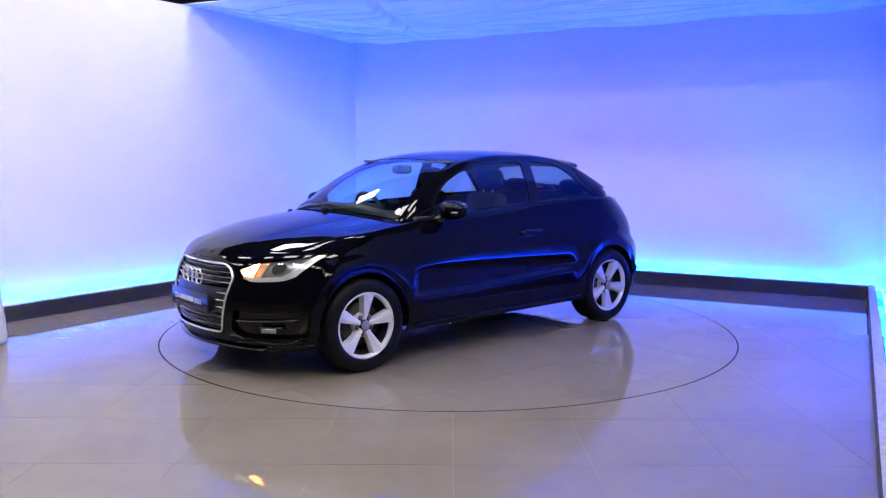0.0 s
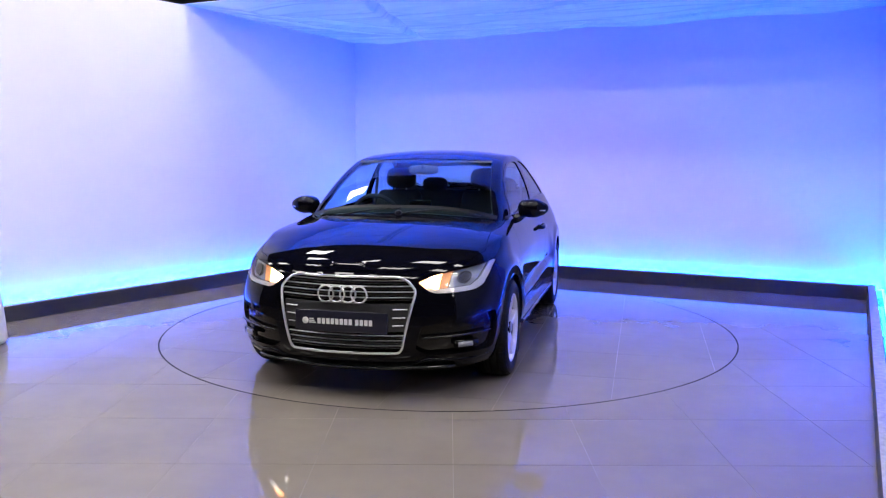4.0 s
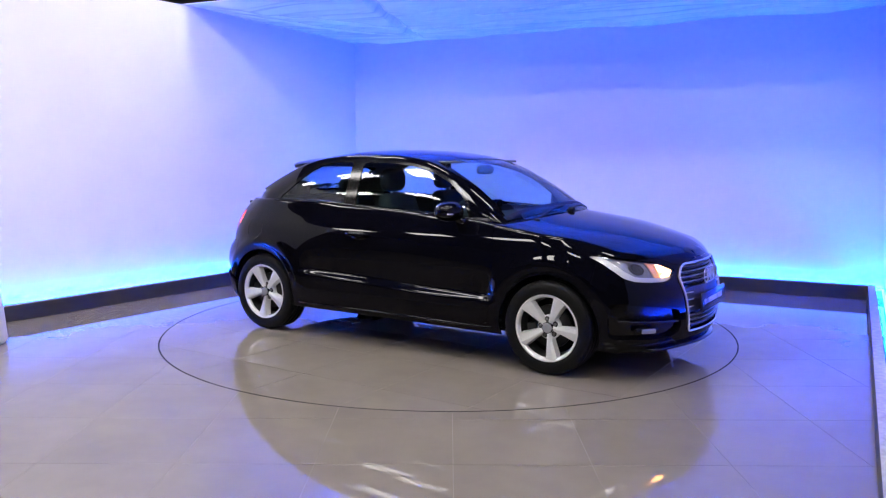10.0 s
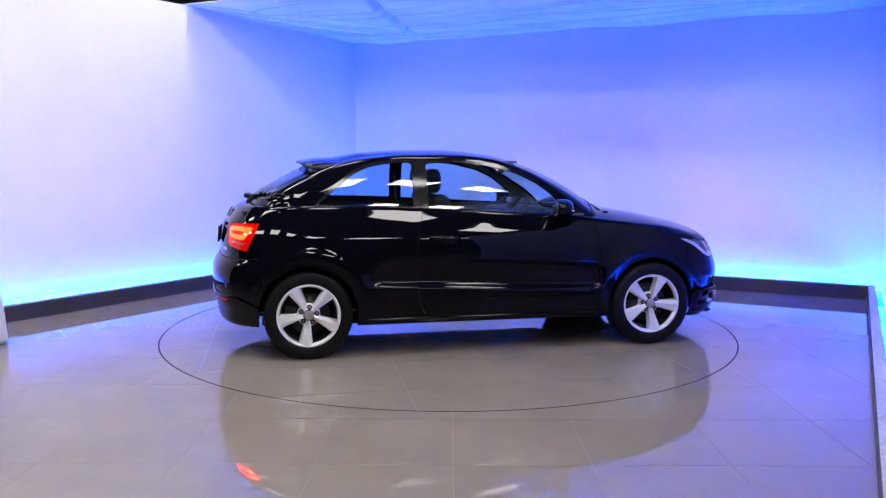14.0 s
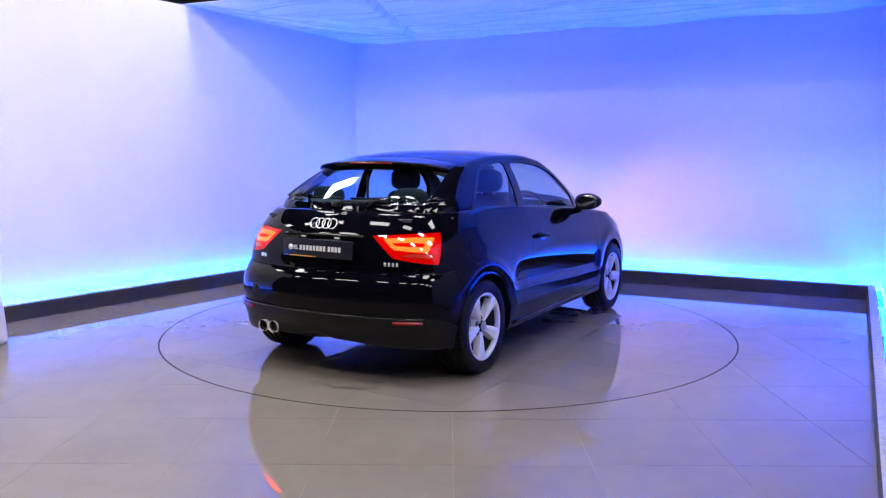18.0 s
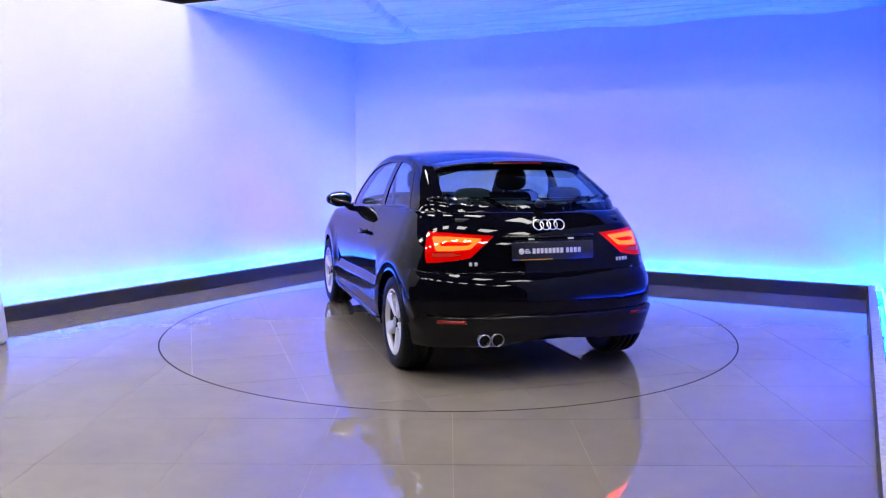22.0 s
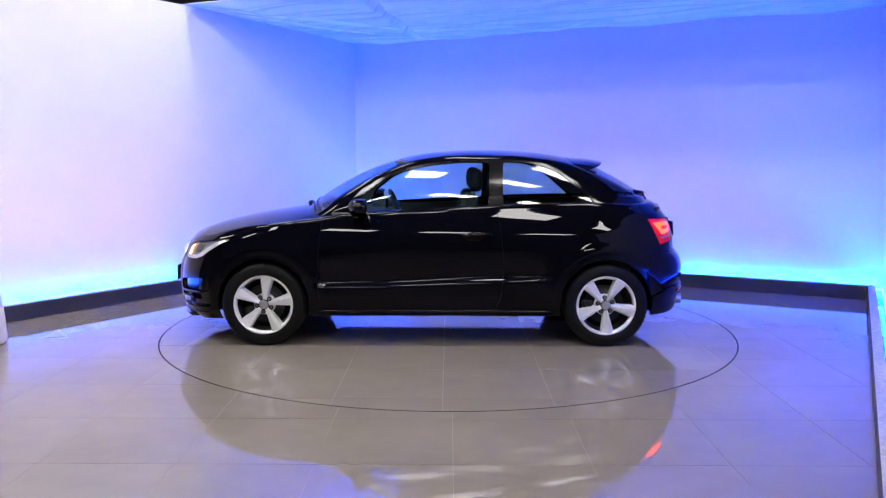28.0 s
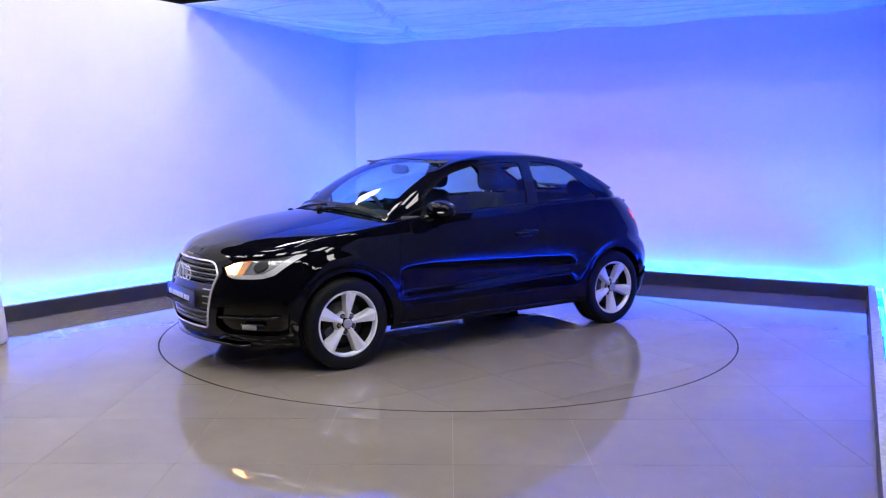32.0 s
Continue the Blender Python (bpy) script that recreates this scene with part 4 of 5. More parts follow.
    part("hub_cap", lathe([(0.0, 0.094), (0.022, 0.0935), (0.031, 0.090), (0.034, 0.078), (0.034, 0.060)], 32), M_CAP, w, "silver centre cap")
    part("cap_ring", lathe([(0.0335, 0.0850), (0.0360, 0.0840), (0.0360, 0.0600)], 32), M_GAP, w)
    part("tyre_valve", tube([(0.03, 0.085, -0.188), (0.03, 0.098, -0.182)], 0.005, 6), M_RUBBER, w)
    # disc and back plate are darkened to stand for shade within the wheel
    part("brake_disc", lathe([(0.06, 0.034), (0.062, 0.030), (0.138, 0.030), (0.140, 0.010), (0.06, 0.010)], 48), M_DARKMETAL, w, "steel brake disc coloured dark for the shade behind the spokes")
    part("caliper", box(-0.125, 0.02, 0.02, 0.07, 0.06, 0.12, 0.01), M_DARKMETAL, w)
    part("back_plate", lathe([(0.0, 0.004), (0.175, 0.004), (0.178, -0.02)], 40), M_RUBBER, w, "dark sheet standing for the shade inside the wheel")
    return w


first = wheel()
first.matrix_basis = pose(WB, 0.738, WHEEL_R) @ Matrix.Rotation(radians(209), 4, "Y")
copy_thing(first, pose(-WB, 0.738, WHEEL_R) @ Matrix.Rotation(radians(185), 4, "Y"))
copy_thing(first, pose(WB, -0.738, WHEEL_R, 0, 0, 180) @ Matrix.Rotation(radians(191), 4, "Y"))
copy_thing(first, pose(-WB, -0.738, WHEEL_R, 0, 0, 180) @ Matrix.Rotation(radians(173), 4, "Y"))


def arch_liner(wx, s):
    verts, faces = [], []
    n = 30
    for i in range(n + 1):
        a = math.radians(-10) + math.radians(200) * i / n
        for r, y in ((0.335, 0.805), (0.339, 0.79), (0.339, 0.50)):
            verts.append((wx + r * math.cos(a), s * y, 0.305 + r * math.sin(a)))
    for i in range(n):
        for k in range(2):
            faces.append((i * 3 + k, i * 3 + k + 1, i * 3 + k + 4, i * 3 + k + 3))
    faces.append([i * 3 + 2 for i in range(n + 1)])
    raw("arch_liner", verts, faces, M_RUBBER, car, "black wheel arch liner")


for wx in (WB, -WB):
    for s in (1, -1):
        arch_liner(wx, s)
part("underbody", box(0.0, 0, 0.225, 3.1, 1.20, 0.08, 0.02), M_RUBBER, car, "dark underbody")
part("rear_axle", tube([(-WB, -0.62, 0.27), (-WB + 0.05, -0.45, 0.235), (-WB + 0.05, 0.45, 0.235), (-WB, 0.62, 0.27)], 0.045, 10), M_RUBBER, car, "dark rear axle beam")
part("silencer", ball(-1.56, 0.30, 0.265, 0.16, 0.30, 0.075, 3.0), M_DARKMETAL, car, "dull steel exhaust silencer")
part("front_subframe", box(1.10, 0, 0.205, 0.50, 0.95, 0.07, 0.02), M_RUBBER, car, "dark front subframe")
for s in (1, -1):
    part("sill", box(0.0, s * 0.70, 0.245, 1.66, 0.20, 0.05, 0.015), M_VALANCE, car, "black sill edge")
    edge = [(x, s * (flank(x, 0.262) + 0.001), 0.256) for x in np.linspace(-0.84, 0.84, 30)]
    part("sill_lip", tube(edge, 0.010, 8), M_PAINT, car, "glossy lip along the sill")


def motions():
    """The turntable and the car on it turn together."""
    rows = [(t, pose(0, 0, 0, 0, 0, a)) for t, a in TURN]
    walk(turntable, rows)
    walk(car, [(t, m @ pose(0.0953, -0.0928, 0)) for t, m in rows])


# ---------------------------------------------------------------- front of the car
def row_of(points_y, fx, z, h, d, name, material, parent, label=""):
    """A level slat that follows the bowed front: fx gives its face at each y."""
    bm = bmesh.new()
    rows = []
    for y in points_y:
        x = fx(y, z)
        rows.append([bm.verts.new((x + a, y, z + b)) for a, b in ((-d, -h), (0, -h), (0.003, 0), (0, h), (-d, h))])
    for a, b in zip(rows[:-1], rows[1:]):
        for k in range(5):
            bm.faces.new((a[k], b[k], b[(k + 1) % 5], a[(k + 1) % 5]))
    bm.faces.new(rows[0])
    bm.faces.new(rows[-1][::-1])
    bmesh.ops.recalc_face_normals(bm, faces=bm.faces)
    return part(name, bm, material, parent, label, smooth=False)


def grille_half(z):
    pts = [(0.278, 0.312), (0.300, 0.333), (0.590, 0.398), (0.628, 0.402), (0.682, 0.352), (0.700, 0.30)]
    return float(np.interp(z, [q[0] for q in pts], [q[1] for q in pts]))


def grille():
    loop = smooth_loop(GRILLE_LOOP[1:-1] + [(-y, z) for y, z in GRILLE_LOOP[1:-1][::-1]], 0.03, 4)
    dense = []
    for (a, b), (c, d) in zip(loop, loop[1:] + loop[:1]):
        k = max(1, int(math.hypot(c - a, d - b) / 0.04))
        dense += [(a + (c - a) * i / k, b + (d - b) * i / k) for i in range(k)]
    g = part("grille", tube([(nose_x(y, z) + 0.006, y, z) for y, z in dense], 0.0078, 8, True), M_CHROME, car, "trapezoid grille in a bright chrome frame")
    bm = bmesh.new()
    mid = bm.verts.new((1.93, 0, 0.49))
    ring = [bm.verts.new((nose_x(y, z) - 0.045, y * 0.995, z)) for y, z in dense]
    lip = [bm.verts.new((nose_x(y, z) + 0.003, y * 1.004, z)) for y, z in dense]
    n = len(ring)
    for i in range(n):
        bm.faces.new((mid, ring[i], ring[(i + 1) % n]))
        bm.faces.new((ring[i], lip[i], lip[(i + 1) % n], ring[(i + 1) % n]))
    bmesh.ops.recalc_face_normals(bm, faces=bm.faces)
    part("grille_back", bm, M_GLOSSBLACK, g, "dark recess behind the slats", smooth=False)
    face = lambda y, z: nose_x(y, z) - 0.0075
    for z in (0.672, 0.642, 0.612, 0.582, 0.372, 0.343, 0.314):
        w = grille_half(z) - 0.008
        ys = [w * (2 * k / 14 - 1) for k in range(15)]
        row_of(ys, lambda y, zz: nose_x(y, zz) - 0.010, z - 0.004, 0.008, 0.03, "slat", M_GLOSSBLACK, g)
        row_of(ys, face, z + 0.0065, 0.0022, 0.012, "slat_edge", M_SLAT, g, "thin bright slat edge")
    # flat carrier behind the show plate, with short slat ends either side
    ys = [0.366 * (2 * k / 16 - 1) for k in range(17)]
    bm = bmesh.new()
    rows = []
    for y in ys:
        rows.append([bm.verts.new((nose_x(y, z) - a, y * (1 + 0.225 * (z - 0.475)), z)) for z, a in ((0.400, 0.03), (0.400, 0.008), (0.475, 0.006), (0.555, 0.008), (0.555, 0.03))])
    for a, b in zip(rows[:-1], rows[1:]):
        for k in range(4):
            bm.faces.new((a[k], b[k], b[k + 1], a[k + 1]))
    bm.faces.new(rows[0])
    bm.faces.new(rows[-1][::-1])
    bmesh.ops.recalc_face_normals(bm, faces=bm.faces)
    part("plate_carrier", bm, M_CARRIER, g, "flat dark grey carrier behind the plate", smooth=False)
    for z in (0.525, 0.480, 0.435):
        for s in (1, -1):
            ys = [s * (0.285 + (grille_half(z) - 0.022 - 0.285) * k / 4) for k in range(5)]
            row_of(ys, lambda y, zz: nose_x(y, zz) - 0.003, z, 0.003, 0.008, "slat_stub", M_SLAT, g, "short bright slat end")


def rings(name, x, z, r, gap, tilt, flip):
    """Four linked bright rings in a row."""
    for k in range(4):
        pts = [(0, (k - 1.5) * gap + r * math.cos(a), r * math.sin(a)) for a in (2 * math.pi * i / 40 for i in range(40))]
        part(name, tube(pts, r * 0.13, 8, True), M_CHROME, car, "bright ring of a four-ring emblem", matrix=pose(x + (0.0015 if k % 2 else 0), 0, z, 0, tilt, 0))


def plate(name, x, z, w, h, tilt, facing, rear=False):
    """Dark show plate with a row of pale bars."""
    p = part(name, box(0, 0, 0, 0.010, w, h, 0.003), M_PLATE, car, "dark show plate with a row of pale printed marks", matrix=pose(x, 0, z, 0, tilt, 0 if facing > 0 else 180))
    face = 0.0056
    cap = h * 0.27
    # facing +x, the marks run from -y to +y
    run = [1] * 8 + [0] + [1] * 4
    yy = -w * 0.235
    for on in run:
        if on:
            part("letter_bar", box(face, yy, 0.0, 0.001, w * 0.036, cap, 0.0), M_LETTER, p, smooth=False)
            yy += w * 0.0485
        else:
            yy += w * 0.022
    part("round_mark", lathe([(0.0, 0.0064), (cap * 0.60, 0.0064), (cap * 0.60, 0.005)], 24, "x"), M_LETTER, p, matrix=pose(0, -w * 0.385, 0))
    for k, dz in enumerate((0.32, 0.0, -0.32)):
        part("mark_bar", box(face, -w * (0.320 - 0.006 * k), cap * dz, 0.001, w * (0.050 + 0.012 * k), cap * 0.2), M_LETTER, p, smooth=False)
    if rear:
        part("blue_corner", box(face, -w * 0.455, -h * 0.43, 0.001, w * 0.07, h * 0.08), M_BLUEPRINT, p, "blue printed corner", smooth=False)
        part("amber_line", box(face, -w * 0.21, -h * 0.45, 0.001, w * 0.40, h * 0.035), M_YELLOWPRINT, p, "amber printed line", smooth=False)
    return p


grille()
rings("emblem_ring", nose_x(0, 0.606) + 0.010, 0.606, 0.046, 0.0655, -4, 1)
plate("front_plate", nose_x(0, 0.455) + 0.005, 0.455, 0.545, 0.118, -3, 1)


def fog_lamps():
    for s in (1, -1):
        y, z = 0.665, 0.322
        x = nose_x(y, z)
        a = math.degrees(math.atan2(nose_x(y - 0.06, z) - nose_x(y + 0.06, z), 0.12))
        m = pose(x - 0.004, s * y, z, 0, 0, s * a)
        f = part("fog_lamp", box(0, 0, 0, 0.03, 0.155, 0.046, 0.012, 3), M_GLOSSBLACK, car, "small slim fog lamp", matrix=m)
        part("lens", box(0.014, -s * 0.012, 0.0, 0.008, 0.095, 0.028, 0.006, 2), M_CAP, f, "clear lens")
        # blade above the lamp
        pts = [(nose_x(yy, 0.362 + 0.06 * (yy - 0.45)) - 0.006, s * yy, 0.362 + 0.06 * (yy - 0.45)) for yy in np.linspace(0.44, 0.775, 14)]
        part("bumper_blade", tube(pts, 0.009, 8), M_GLOSSBLACK, car, "gloss black blade over the fog lamp")
        pts = [(nose_x(yy, zz) + 0.002, s * yy, zz) for yy, zz in ((0.36, 0.205), (0.42, 0.222), (0.46, 0.238), (0.55, 0.230), (0.68, 0.226), (0.76, 0.235))]
        part("bumper_lip", tube(pts, [0.006, 0.010, 0.013, 0.011, 0.009, 0.005], 8), M_PAINT, car, "glossy ridge low on the bumper")
    ys = np.linspace(-0.60, 0.60, 31)
    bm = bmesh.new()
    rows = []
    for y in ys:
        x = nose_x(y, 0.21)
        rows.append([bm.verts.new((x - 0.10, y, 0.172)), bm.verts.new((x + 0.004, y, 0.176)), bm.verts.new((x + 0.022, y, 0.186)), bm.verts.new((x + 0.020, y, 0.194)), bm.verts.new((x - 0.01, y, 0.206)), bm.verts.new((x - 0.10, y, 0.206))])
    for a, b in zip(rows[:-1], rows[1:]):
        for k in range(6):
            bm.faces.new((a[k], b[k], b[(k + 1) % 6], a[(k + 1) % 6]))
    bm.faces.new(rows[0])
    bm.faces.new(rows[-1][::-1])
    bmesh.ops.recalc_face_normals(bm, faces=bm.faces)
    part("front_lip", bm, M_GLOSSBLACK, car, "gloss black lip under the front bumper")


fog_lamps()


# ---------------------------------------------------------------- flanks
def mirrors():
    for s in (1, -1):
        bm = ball(0, 0, 0, 0.082, 0.108, 0.066, 2.6)
        for v in bm.verts:
            # flat back, drawn-in outer end
            if v.co.x < -0.045:
                v.co.x = -0.045
            k = 1 - 0.25 * step(0.0, 0.108, s * v.co.y)
            v.co.z *= k
            v.co.x *= 1 - 0.2 * step(0.0, 0.108, s * v.co.y)
        mm = part("door_mirror", bm, M_PAINT, car, "gloss black door mirror", matrix=pose(0.525, s * 0.862, 1.005, 0, 0, s * 6))
        part("mirror_glass", ball(-0.047, 0, 0, 0.004, 0.088, 0.050, 3.0), M_MIRROR, mm, "mirror glass")
        part("indicator_strip", box(0.062, s * 0.035, -0.012, 0.02, 0.10, 0.006, 0.002), M_SATIN, mm, "thin pale indicator strip")
        pts = [(0.54, s * 0.800, 0.965), (0.565, s * 0.765, 0.940), (0.590, s * 0.725, 0.925)]
        part("mirror_arm", tube(pts, [0.026, 0.030, 0.034], 10), M_GLOSSBLACK, car, "black mirror arm")


def handles():
    for s in (1, -1):
        z = 0.795
        y = flank(-0.295, z)
        part("handle_cup", ball(-0.285, s * (y - 0.001), z - 0.010, 0.072, 0.009, 0.040, 2.4), M_GLOSSBLACK, car, "dark hollow behind the door handle")
        pts = [(-0.295 + 0.104 * t, s * (y + 0.006 + 0.026 * (1 - t ** 4)), z + 0.012 - 0.004 * t) for t in np.linspace(-1, 1, 11)]
        part("door_handle", tube(pts, [0.011, 0.015] + [0.0175] * 7 + [0.015, 0.011], 10), M_PAINT, car, "gloss black door handle")
    s = -1
    pts = [(-1.33 + 0.085 * math.cos(a), s * (flank(-1.33 + 0.085 * math.cos(a), 0.80 + 0.085 * math.sin(a)) + 0.0005), 0.80 + 0.085 * math.sin(a)) for a in (2 * math.pi * i / 36 for i in range(36))]
    part("fuel_flap_edge", tube(pts, 0.0012, 6, True), M_GLOSSBLACK, car, "shut line of the fuel flap")
    # bright belt edge under the windows
    for s in (1, -1):
        pts = []
        for x in np.linspace(0.60, -1.19, 40):
            sec = upper_section(x)
            zz = deck_edge(x) - 0.008
            k = int(np.argmin(abs(sec[:30, 1] - zz)))
            pts.append((x, s * (sec[k, 0] + 0.003), sec[k, 1]))
        part("belt_strip", tube(pts, 0.0055, 6), M_TRIM, car, "dark weather strip below the windows")


mirrors()
handles()


def glass_z(x, y):
    zr, yr, zm = rail_z(x), rail_y(x), glass_mid(x)
    return zr + (zm - zr) * (1 - (min(abs(y), yr) / yr) ** 2.4)


def back_x(y, z):
    """Where the rear window lies."""
    lo, hi = -1.80, -1.20
    for _ in range(30):
        m = (lo + hi) / 2
        if glass_z(m, y) < z:
            lo = m
        else:
            hi = m
    return lo


def wipers():
    for (x0, y0), (x1, y1) in (((0.985, -0.50), (0.955, 0.02)), ((1.000, 0.02), (0.895, 0.56))):
        pts = []
        for t in np.linspace(0, 1, 9):
            x, y = x0 + (x1 - x0) * t, y0 + (y1 - y0) * t
            pts.append((x, y, glass_z(x, y) + 0.004))
        w = part("wiper", tube(pts, [0.007] * 4 + [0.005] * 5, 6), M_PLASTIC, car, "black windscreen wiper")
        part("wiper_pivot", ball(x0 + 0.01, y0, glass_z(x0, y0) + 0.010, 0.028, 0.022, 0.020), M_PLASTIC, w)
    ys = np.linspace(-0.66, 0.66, 27)
    bm = bmesh.new()
    rows = []
    for y in ys:
        e = 0.93 - 0.11 * (abs(y) / 0.66) ** 2.2
        rows.append([bm.verts.new((e + 0.035, y, deck(e, y) + 0.003)), bm.verts.new((e + 0.005, y, glass_z(e, y) + 0.004)), bm.verts.new((e - 0.03, y, glass_z(e, y) - 0.03))])
    for a, b in zip(rows[:-1], rows[1:]):
        for k in range(2):
            bm.faces.new((a[k], b[k], b[k + 1], a[k + 1]))
    bmesh.ops.recalc_face_normals(bm, faces=bm.faces)
    part("scuttle", bm, M_PLASTIC, car, "black plastic scuttle below the windscreen")
    # rear wiper
    pts = [(back_x(y, 1.085 + 0.02 * abs(y)) - 0.016, y, 1.085 + 0.02 * abs(y)) for y in np.linspace(0.02, -0.34, 10)]
    w = part("rear_wiper", tube(pts, [0.011, 0.010] + [0.007] * 8, 6), M_PLASTIC, car, "black rear wiper")
    part("wiper_hub", ball(back_x(0.0, 1.072) - 0.012, 0.0, 1.072, 0.024, 0.034, 0.020, 2.5), M_PLASTIC, w)


wipers()


# ---------------------------------------------------------------- tail of the car
def spoiler():
    bm = bmesh.new()
    rows = []
    for y in np.linspace(-0.520, 0.520, 49):
        q = abs(y) / 0.520
        e = max(0.0, 1 - q ** 6)
        xr = -1.290 + 0.07 * q ** 3 + 0.05 * q ** 12
        zr = 1.334 - 0.030 * q ** 2.2 - 0.02 * q ** 10
        x0 = -1.02
        z0 = glass_z(x0, y) + 0.0015
        xm = (x0 + xr) / 2
        zm = max(glass_z(xm, y) + 0.004, (z0 + zr) / 2 + 0.008 * e)
        sec = [(x0, z0), (xm, zm), (xr + 0.02, zr + 0.003), (xr, zr - 0.002), (xr + 0.004, zr - 0.012), (xr + 0.05, zr - 0.030 * e - 0.012), (-1.21, glass_z(-1.21, y) - 0.006)]
        rows.append([bm.verts.new((a, y, b)) for a, b in sec])
    for a, b in zip(rows[:-1], rows[1:]):
        for k in range(6):
            bm.faces.new((a[k], b[k], b[k + 1], a[k + 1]))
    bm.faces.new(rows[0])
    bm.faces.new(rows[-1][::-1])
    bmesh.ops.recalc_face_normals(bm, faces=bm.faces)
    sp = part("roof_spoiler", bm, M_PAINT, car, "gloss black roof spoiler")
    pts = [(-1.287 + 0.07 * (abs(y) / 0.52) ** 3, y, 1.3225 - 0.03 * (abs(y) / 0.52) ** 2.2) for y in np.linspace(-0.17, 0.17, 9)]
    part("brake_light", tube(pts, 0.006, 6), M_REFLECTOR, sp, "dark red high brake light")


spoiler()
rings("rear_emblem_ring", tail_x(0, 0.955) - 0.012, 0.958, 0.033, 0.0455, 27, -1)
plate("rear_plate", tail_x(0, 0.808) - 0.012, 0.808, 0.535, 0.112, -5, -1, True)


def tail_details():
    for s in (1, -1):
        pts = [(tail_x(y, 0.398) - 0.018, s * y, 0.398) for y in np.linspace(0.545, 0.700, 7)]
        bm = tube(pts, 0.0125, 8)
        part("rear_reflector", bm, M_REFLECTOR, car, "slim red reflector")
    for y in (0.440, 0.356):
        e = part("exhaust_pipe", lathe([(0.0345, 0.004), (0.0365, -0.003), (0.0385, -0.004), (0.0395, 0.0), (0.038, 0.14), (0.034, 0.14), (0.0345, 0.004)], 32, "x"), M_CHROME, car, "chrome exhaust tailpipe", matrix=pose(-1.872, y, 0.286))
        part("pipe_bore", lathe([(0.0, 0.06), (0.0345, 0.06), (0.0345, 0.008)], 24, "x"), M_GAP, e)
    # badge bars
    for y0, w, label in ((0.487, 0.062, "small bright badge bar"), (-0.500, 0.095, "small bright badge bar")):
        n = 2 if w < 0.08 else 4
        for k in range(n):
            y = y0 + w / 2 - w * (k + 0.5) / n
            x = tail_x(y, 0.735)
            part("badge_bar", box(x - 0.002, y, 0.735, 0.006, w / n * 0.62, 0.022, 0.002), M_SATIN, car, label)
    # tailgate grip under the plate lamps
    pts = [(tail_x(y, 0.888) - 0.004, y, 0.888) for y in np.linspace(-0.30, 0.30, 17)]
    part("tailgate_grip", tube(pts, 0.012, 8), M_GLOSSBLACK, car, "gloss black tailgate grip over the plate")
    for y in (0.13, -0.13):
        part("plate_lamp", box(tail_x(y, 0.878) - 0.012, y, 0.876, 0.012, 0.035, 0.008, 0.002), M_LETTER, car, "small plate lamp")
    pts = [(tail_x(y, 0.42) - 0.008, y, 0.420) for y in np.linspace(-0.72, 0.72, 41)]
    part("bumper_crease", tube(pts, 0.009, 8), M_GLOSSBLACK, car, "glossy ridge above the lower bumper")


tail_details()


# ---------------------------------------------------------------- cabin
def seat(x, y):
    st = part("front_seat", box(x + 0.24, y, 0.50, 0.50, 0.50, 0.16, 0.05, 3), M_SEAT, car, "charcoal cloth front seat")
    b = box(0, 0, 0.29, 0.13, 0.47, 0.60, 0.055, 4)
    for v in b.verts:
        v.co.y *= 1 - 0.22 * step(0.25, 0.60, v.co.z)
    part("backrest", b, M_SEAT, st, matrix=pose(x - 0.03, y, 0.52, 0, -17, 0))
    part("headrest", ball(x - 0.225, y, 1.185, 0.055, 0.125, 0.088, 3.0), M_SEAT, st)
    for d in (0.05, -0.05):
        part("headrest_post", tube([(x - 0.19, y + d, 1.05), (x - 0.215, y + d, 1.14)], 0.007, 6), M_SATIN, st)


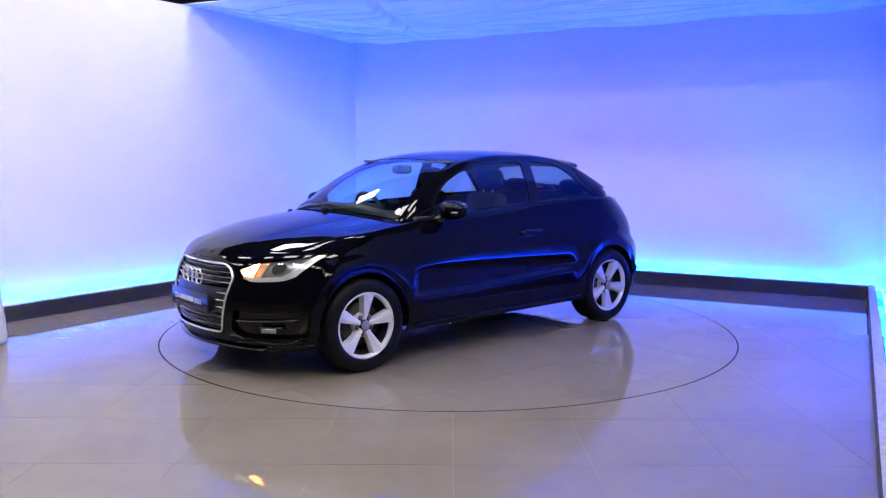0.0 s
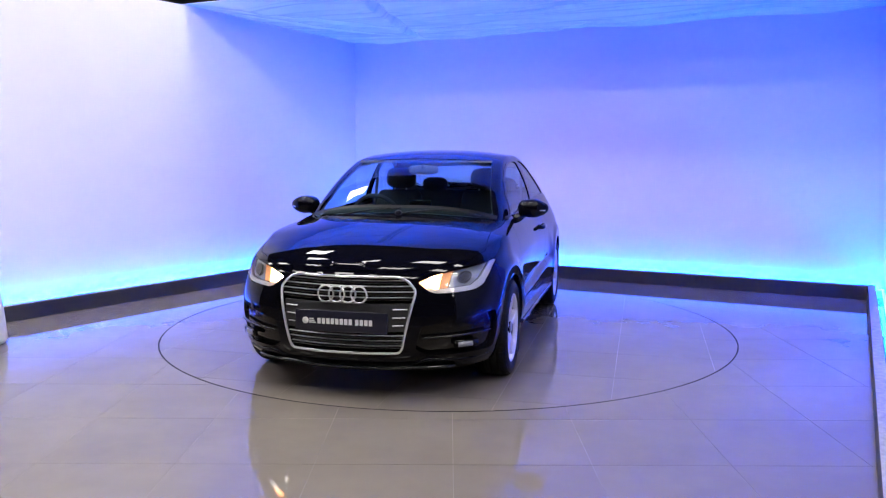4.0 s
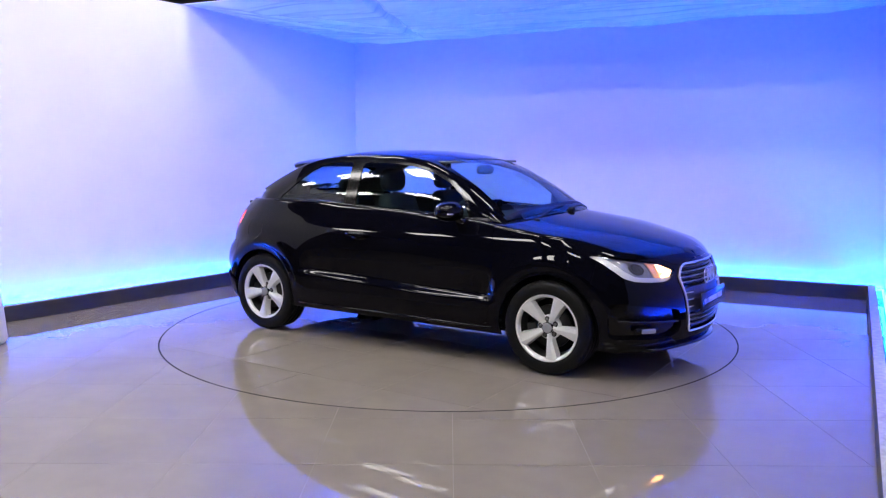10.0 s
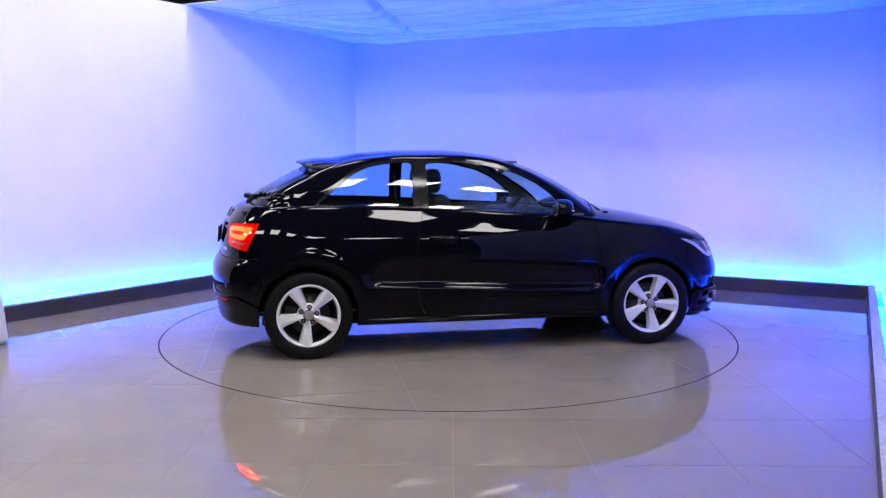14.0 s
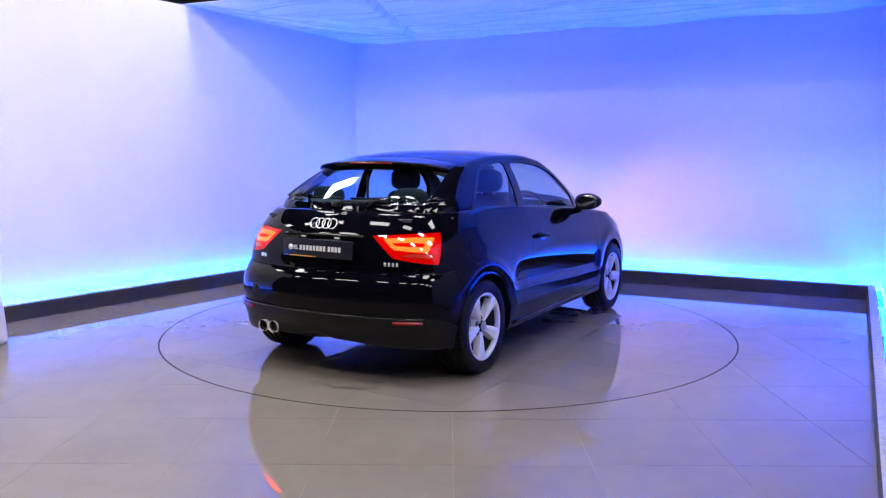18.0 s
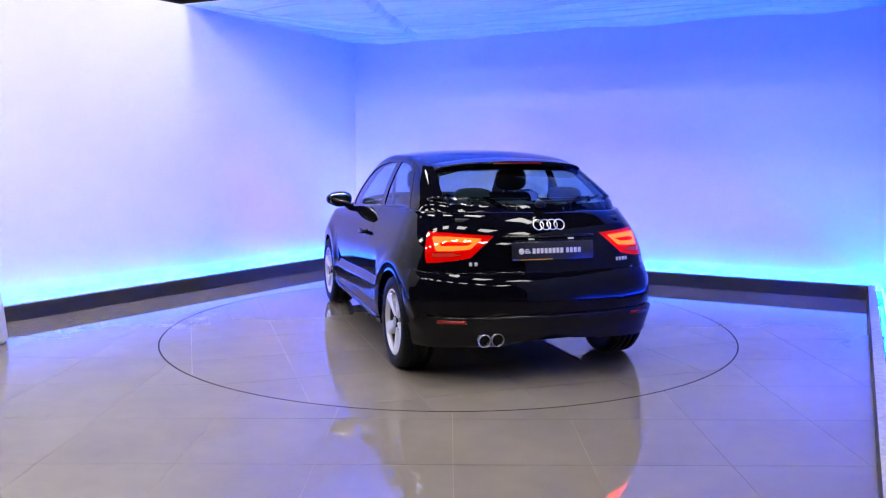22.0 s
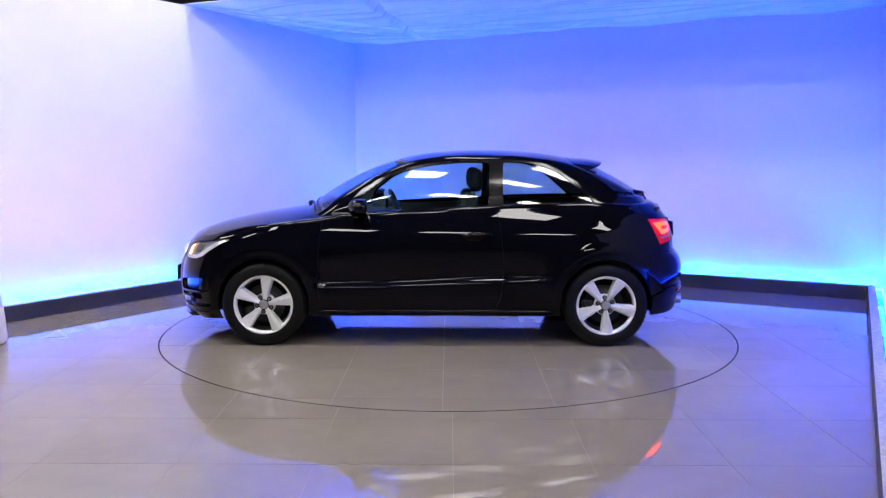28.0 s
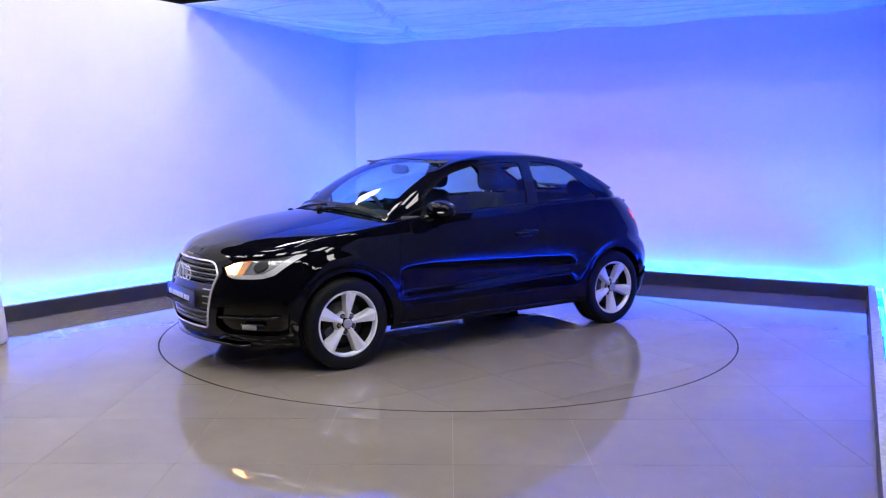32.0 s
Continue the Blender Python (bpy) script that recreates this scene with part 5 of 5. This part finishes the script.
def cabin():
    seat(-0.08, 0.36)
    seat(-0.08, -0.36)
    bench = part("rear_seat", box(-0.90, 0, 0.52, 0.50, 1.18, 0.18, 0.06, 3), M_SEAT, car, "charcoal cloth rear bench")
    part("backrest", box(0, 0, 0.26, 0.14, 1.16, 0.52, 0.05, 3), M_SEAT, bench, matrix=pose(-1.13, 0, 0.55, 0, -20, 0))
    for y in (0.33, -0.33):
        part("headrest", ball(-1.315, y, 1.095, 0.05, 0.12, 0.070, 3.0), M_SEAT, bench)
    part("parcel_shelf", box(-1.50, 0, 0.985, 0.34, 1.10, 0.02, 0.006), M_CABIN, car, "dark parcel shelf")
    bm = box(0.66, 0, 0.80, 0.50, 1.30, 0.30, 0.06, 4)
    for v in bm.verts:
        if v.co.x > 0.80:
            v.co.z = min(v.co.z, 0.93)
        v.co.x -= 0.10 * (abs(v.co.y) / 0.65) ** 3
    part("dashboard", bm, M_CABIN, car, "dark dashboard")
    part("instrument_hood", ball(0.44, -0.36, 0.945, 0.12, 0.17, 0.055, 2.6), M_CABIN, car)
    part("screen", box(0.40, 0.0, 0.995, 0.015, 0.17, 0.095, 0.006), M_GLOSSBLACK, car, "small dark dashboard screen")
    for y in (0.50, -0.56, 0.12, -0.12):
        part("air_vent", lathe([(0.030, 0.0), (0.042, 0.0), (0.042, 0.03), (0.030, 0.03)], 20, "x"), M_SATIN, car, matrix=pose(0.405, y, 0.86))
    wheel_m = pose(0.33, -0.36, 0.905, 0, 24, 0)
    pts = [(0, 0.182 * math.cos(a), 0.182 * math.sin(a)) for a in (2 * math.pi * i / 44 for i in range(44))]
    sw = part("steering_wheel", tube(pts, 0.0155, 10, True), M_CABIN, car, "dark leather steering wheel", matrix=wheel_m)
    part("wheel_boss", ball(0.02, 0, 0, 0.035, 0.075, 0.065, 2.6), M_CABIN, sw)
    for a in (0, 180, 270):
        c, q = math.cos(radians(a)), math.sin(radians(a))
        part("wheel_spoke", tube([(0.02, 0.05 * c, 0.05 * q), (0.0, 0.175 * c, 0.175 * q)], [0.02, 0.013], 8), M_SATIN, sw)
    part("interior_mirror", ball(0.30, 0.0, 1.265, 0.022, 0.115, 0.036, 3.2), M_LINER, car, "interior mirror", matrix=None)
    part("mirror_stem", tube([(0.33, 0, 1.30), (0.31, 0, 1.275)], 0.012, 8), M_CABIN, car)
    for s in (1, -1):
        part("door_card", box(0.10, s * 0.705, 0.66, 1.30, 0.035, 0.60, 0.015), M_CABIN, car, "dark inner door panel")
        part("rear_side_card", box(-0.98, s * 0.690, 0.75, 0.90, 0.035, 0.50, 0.015), M_CABIN, car, "dark inner side panel")
        part("sun_visor", box(0.22, s * 0.33, 1.325, 0.16, 0.36, 0.016, 0.006), M_LINER, car, "grey sun visor", matrix=None)
        # pillar linings behind the glass
        part("seat_belt", tube([(-0.46, s * 0.62, 1.22), (-0.44, s * 0.635, 1.0), (-0.40, s * 0.64, 0.55)], 0.012, 6), M_CABIN, car, "dark seat belt")
    part("cabin_floor", box(-0.35, 0, 0.30, 2.6, 1.36, 0.03, 0.01), M_CABIN, car, "dark cabin floor")
    part("bulkhead", box(0.93, 0, 0.60, 0.04, 1.30, 0.62, 0.01), M_CABIN, car)
    part("boot_lining", box(-1.62, 0, 0.62, 0.04, 1.10, 0.66, 0.01), M_CABIN, car)


cabin()


motions()
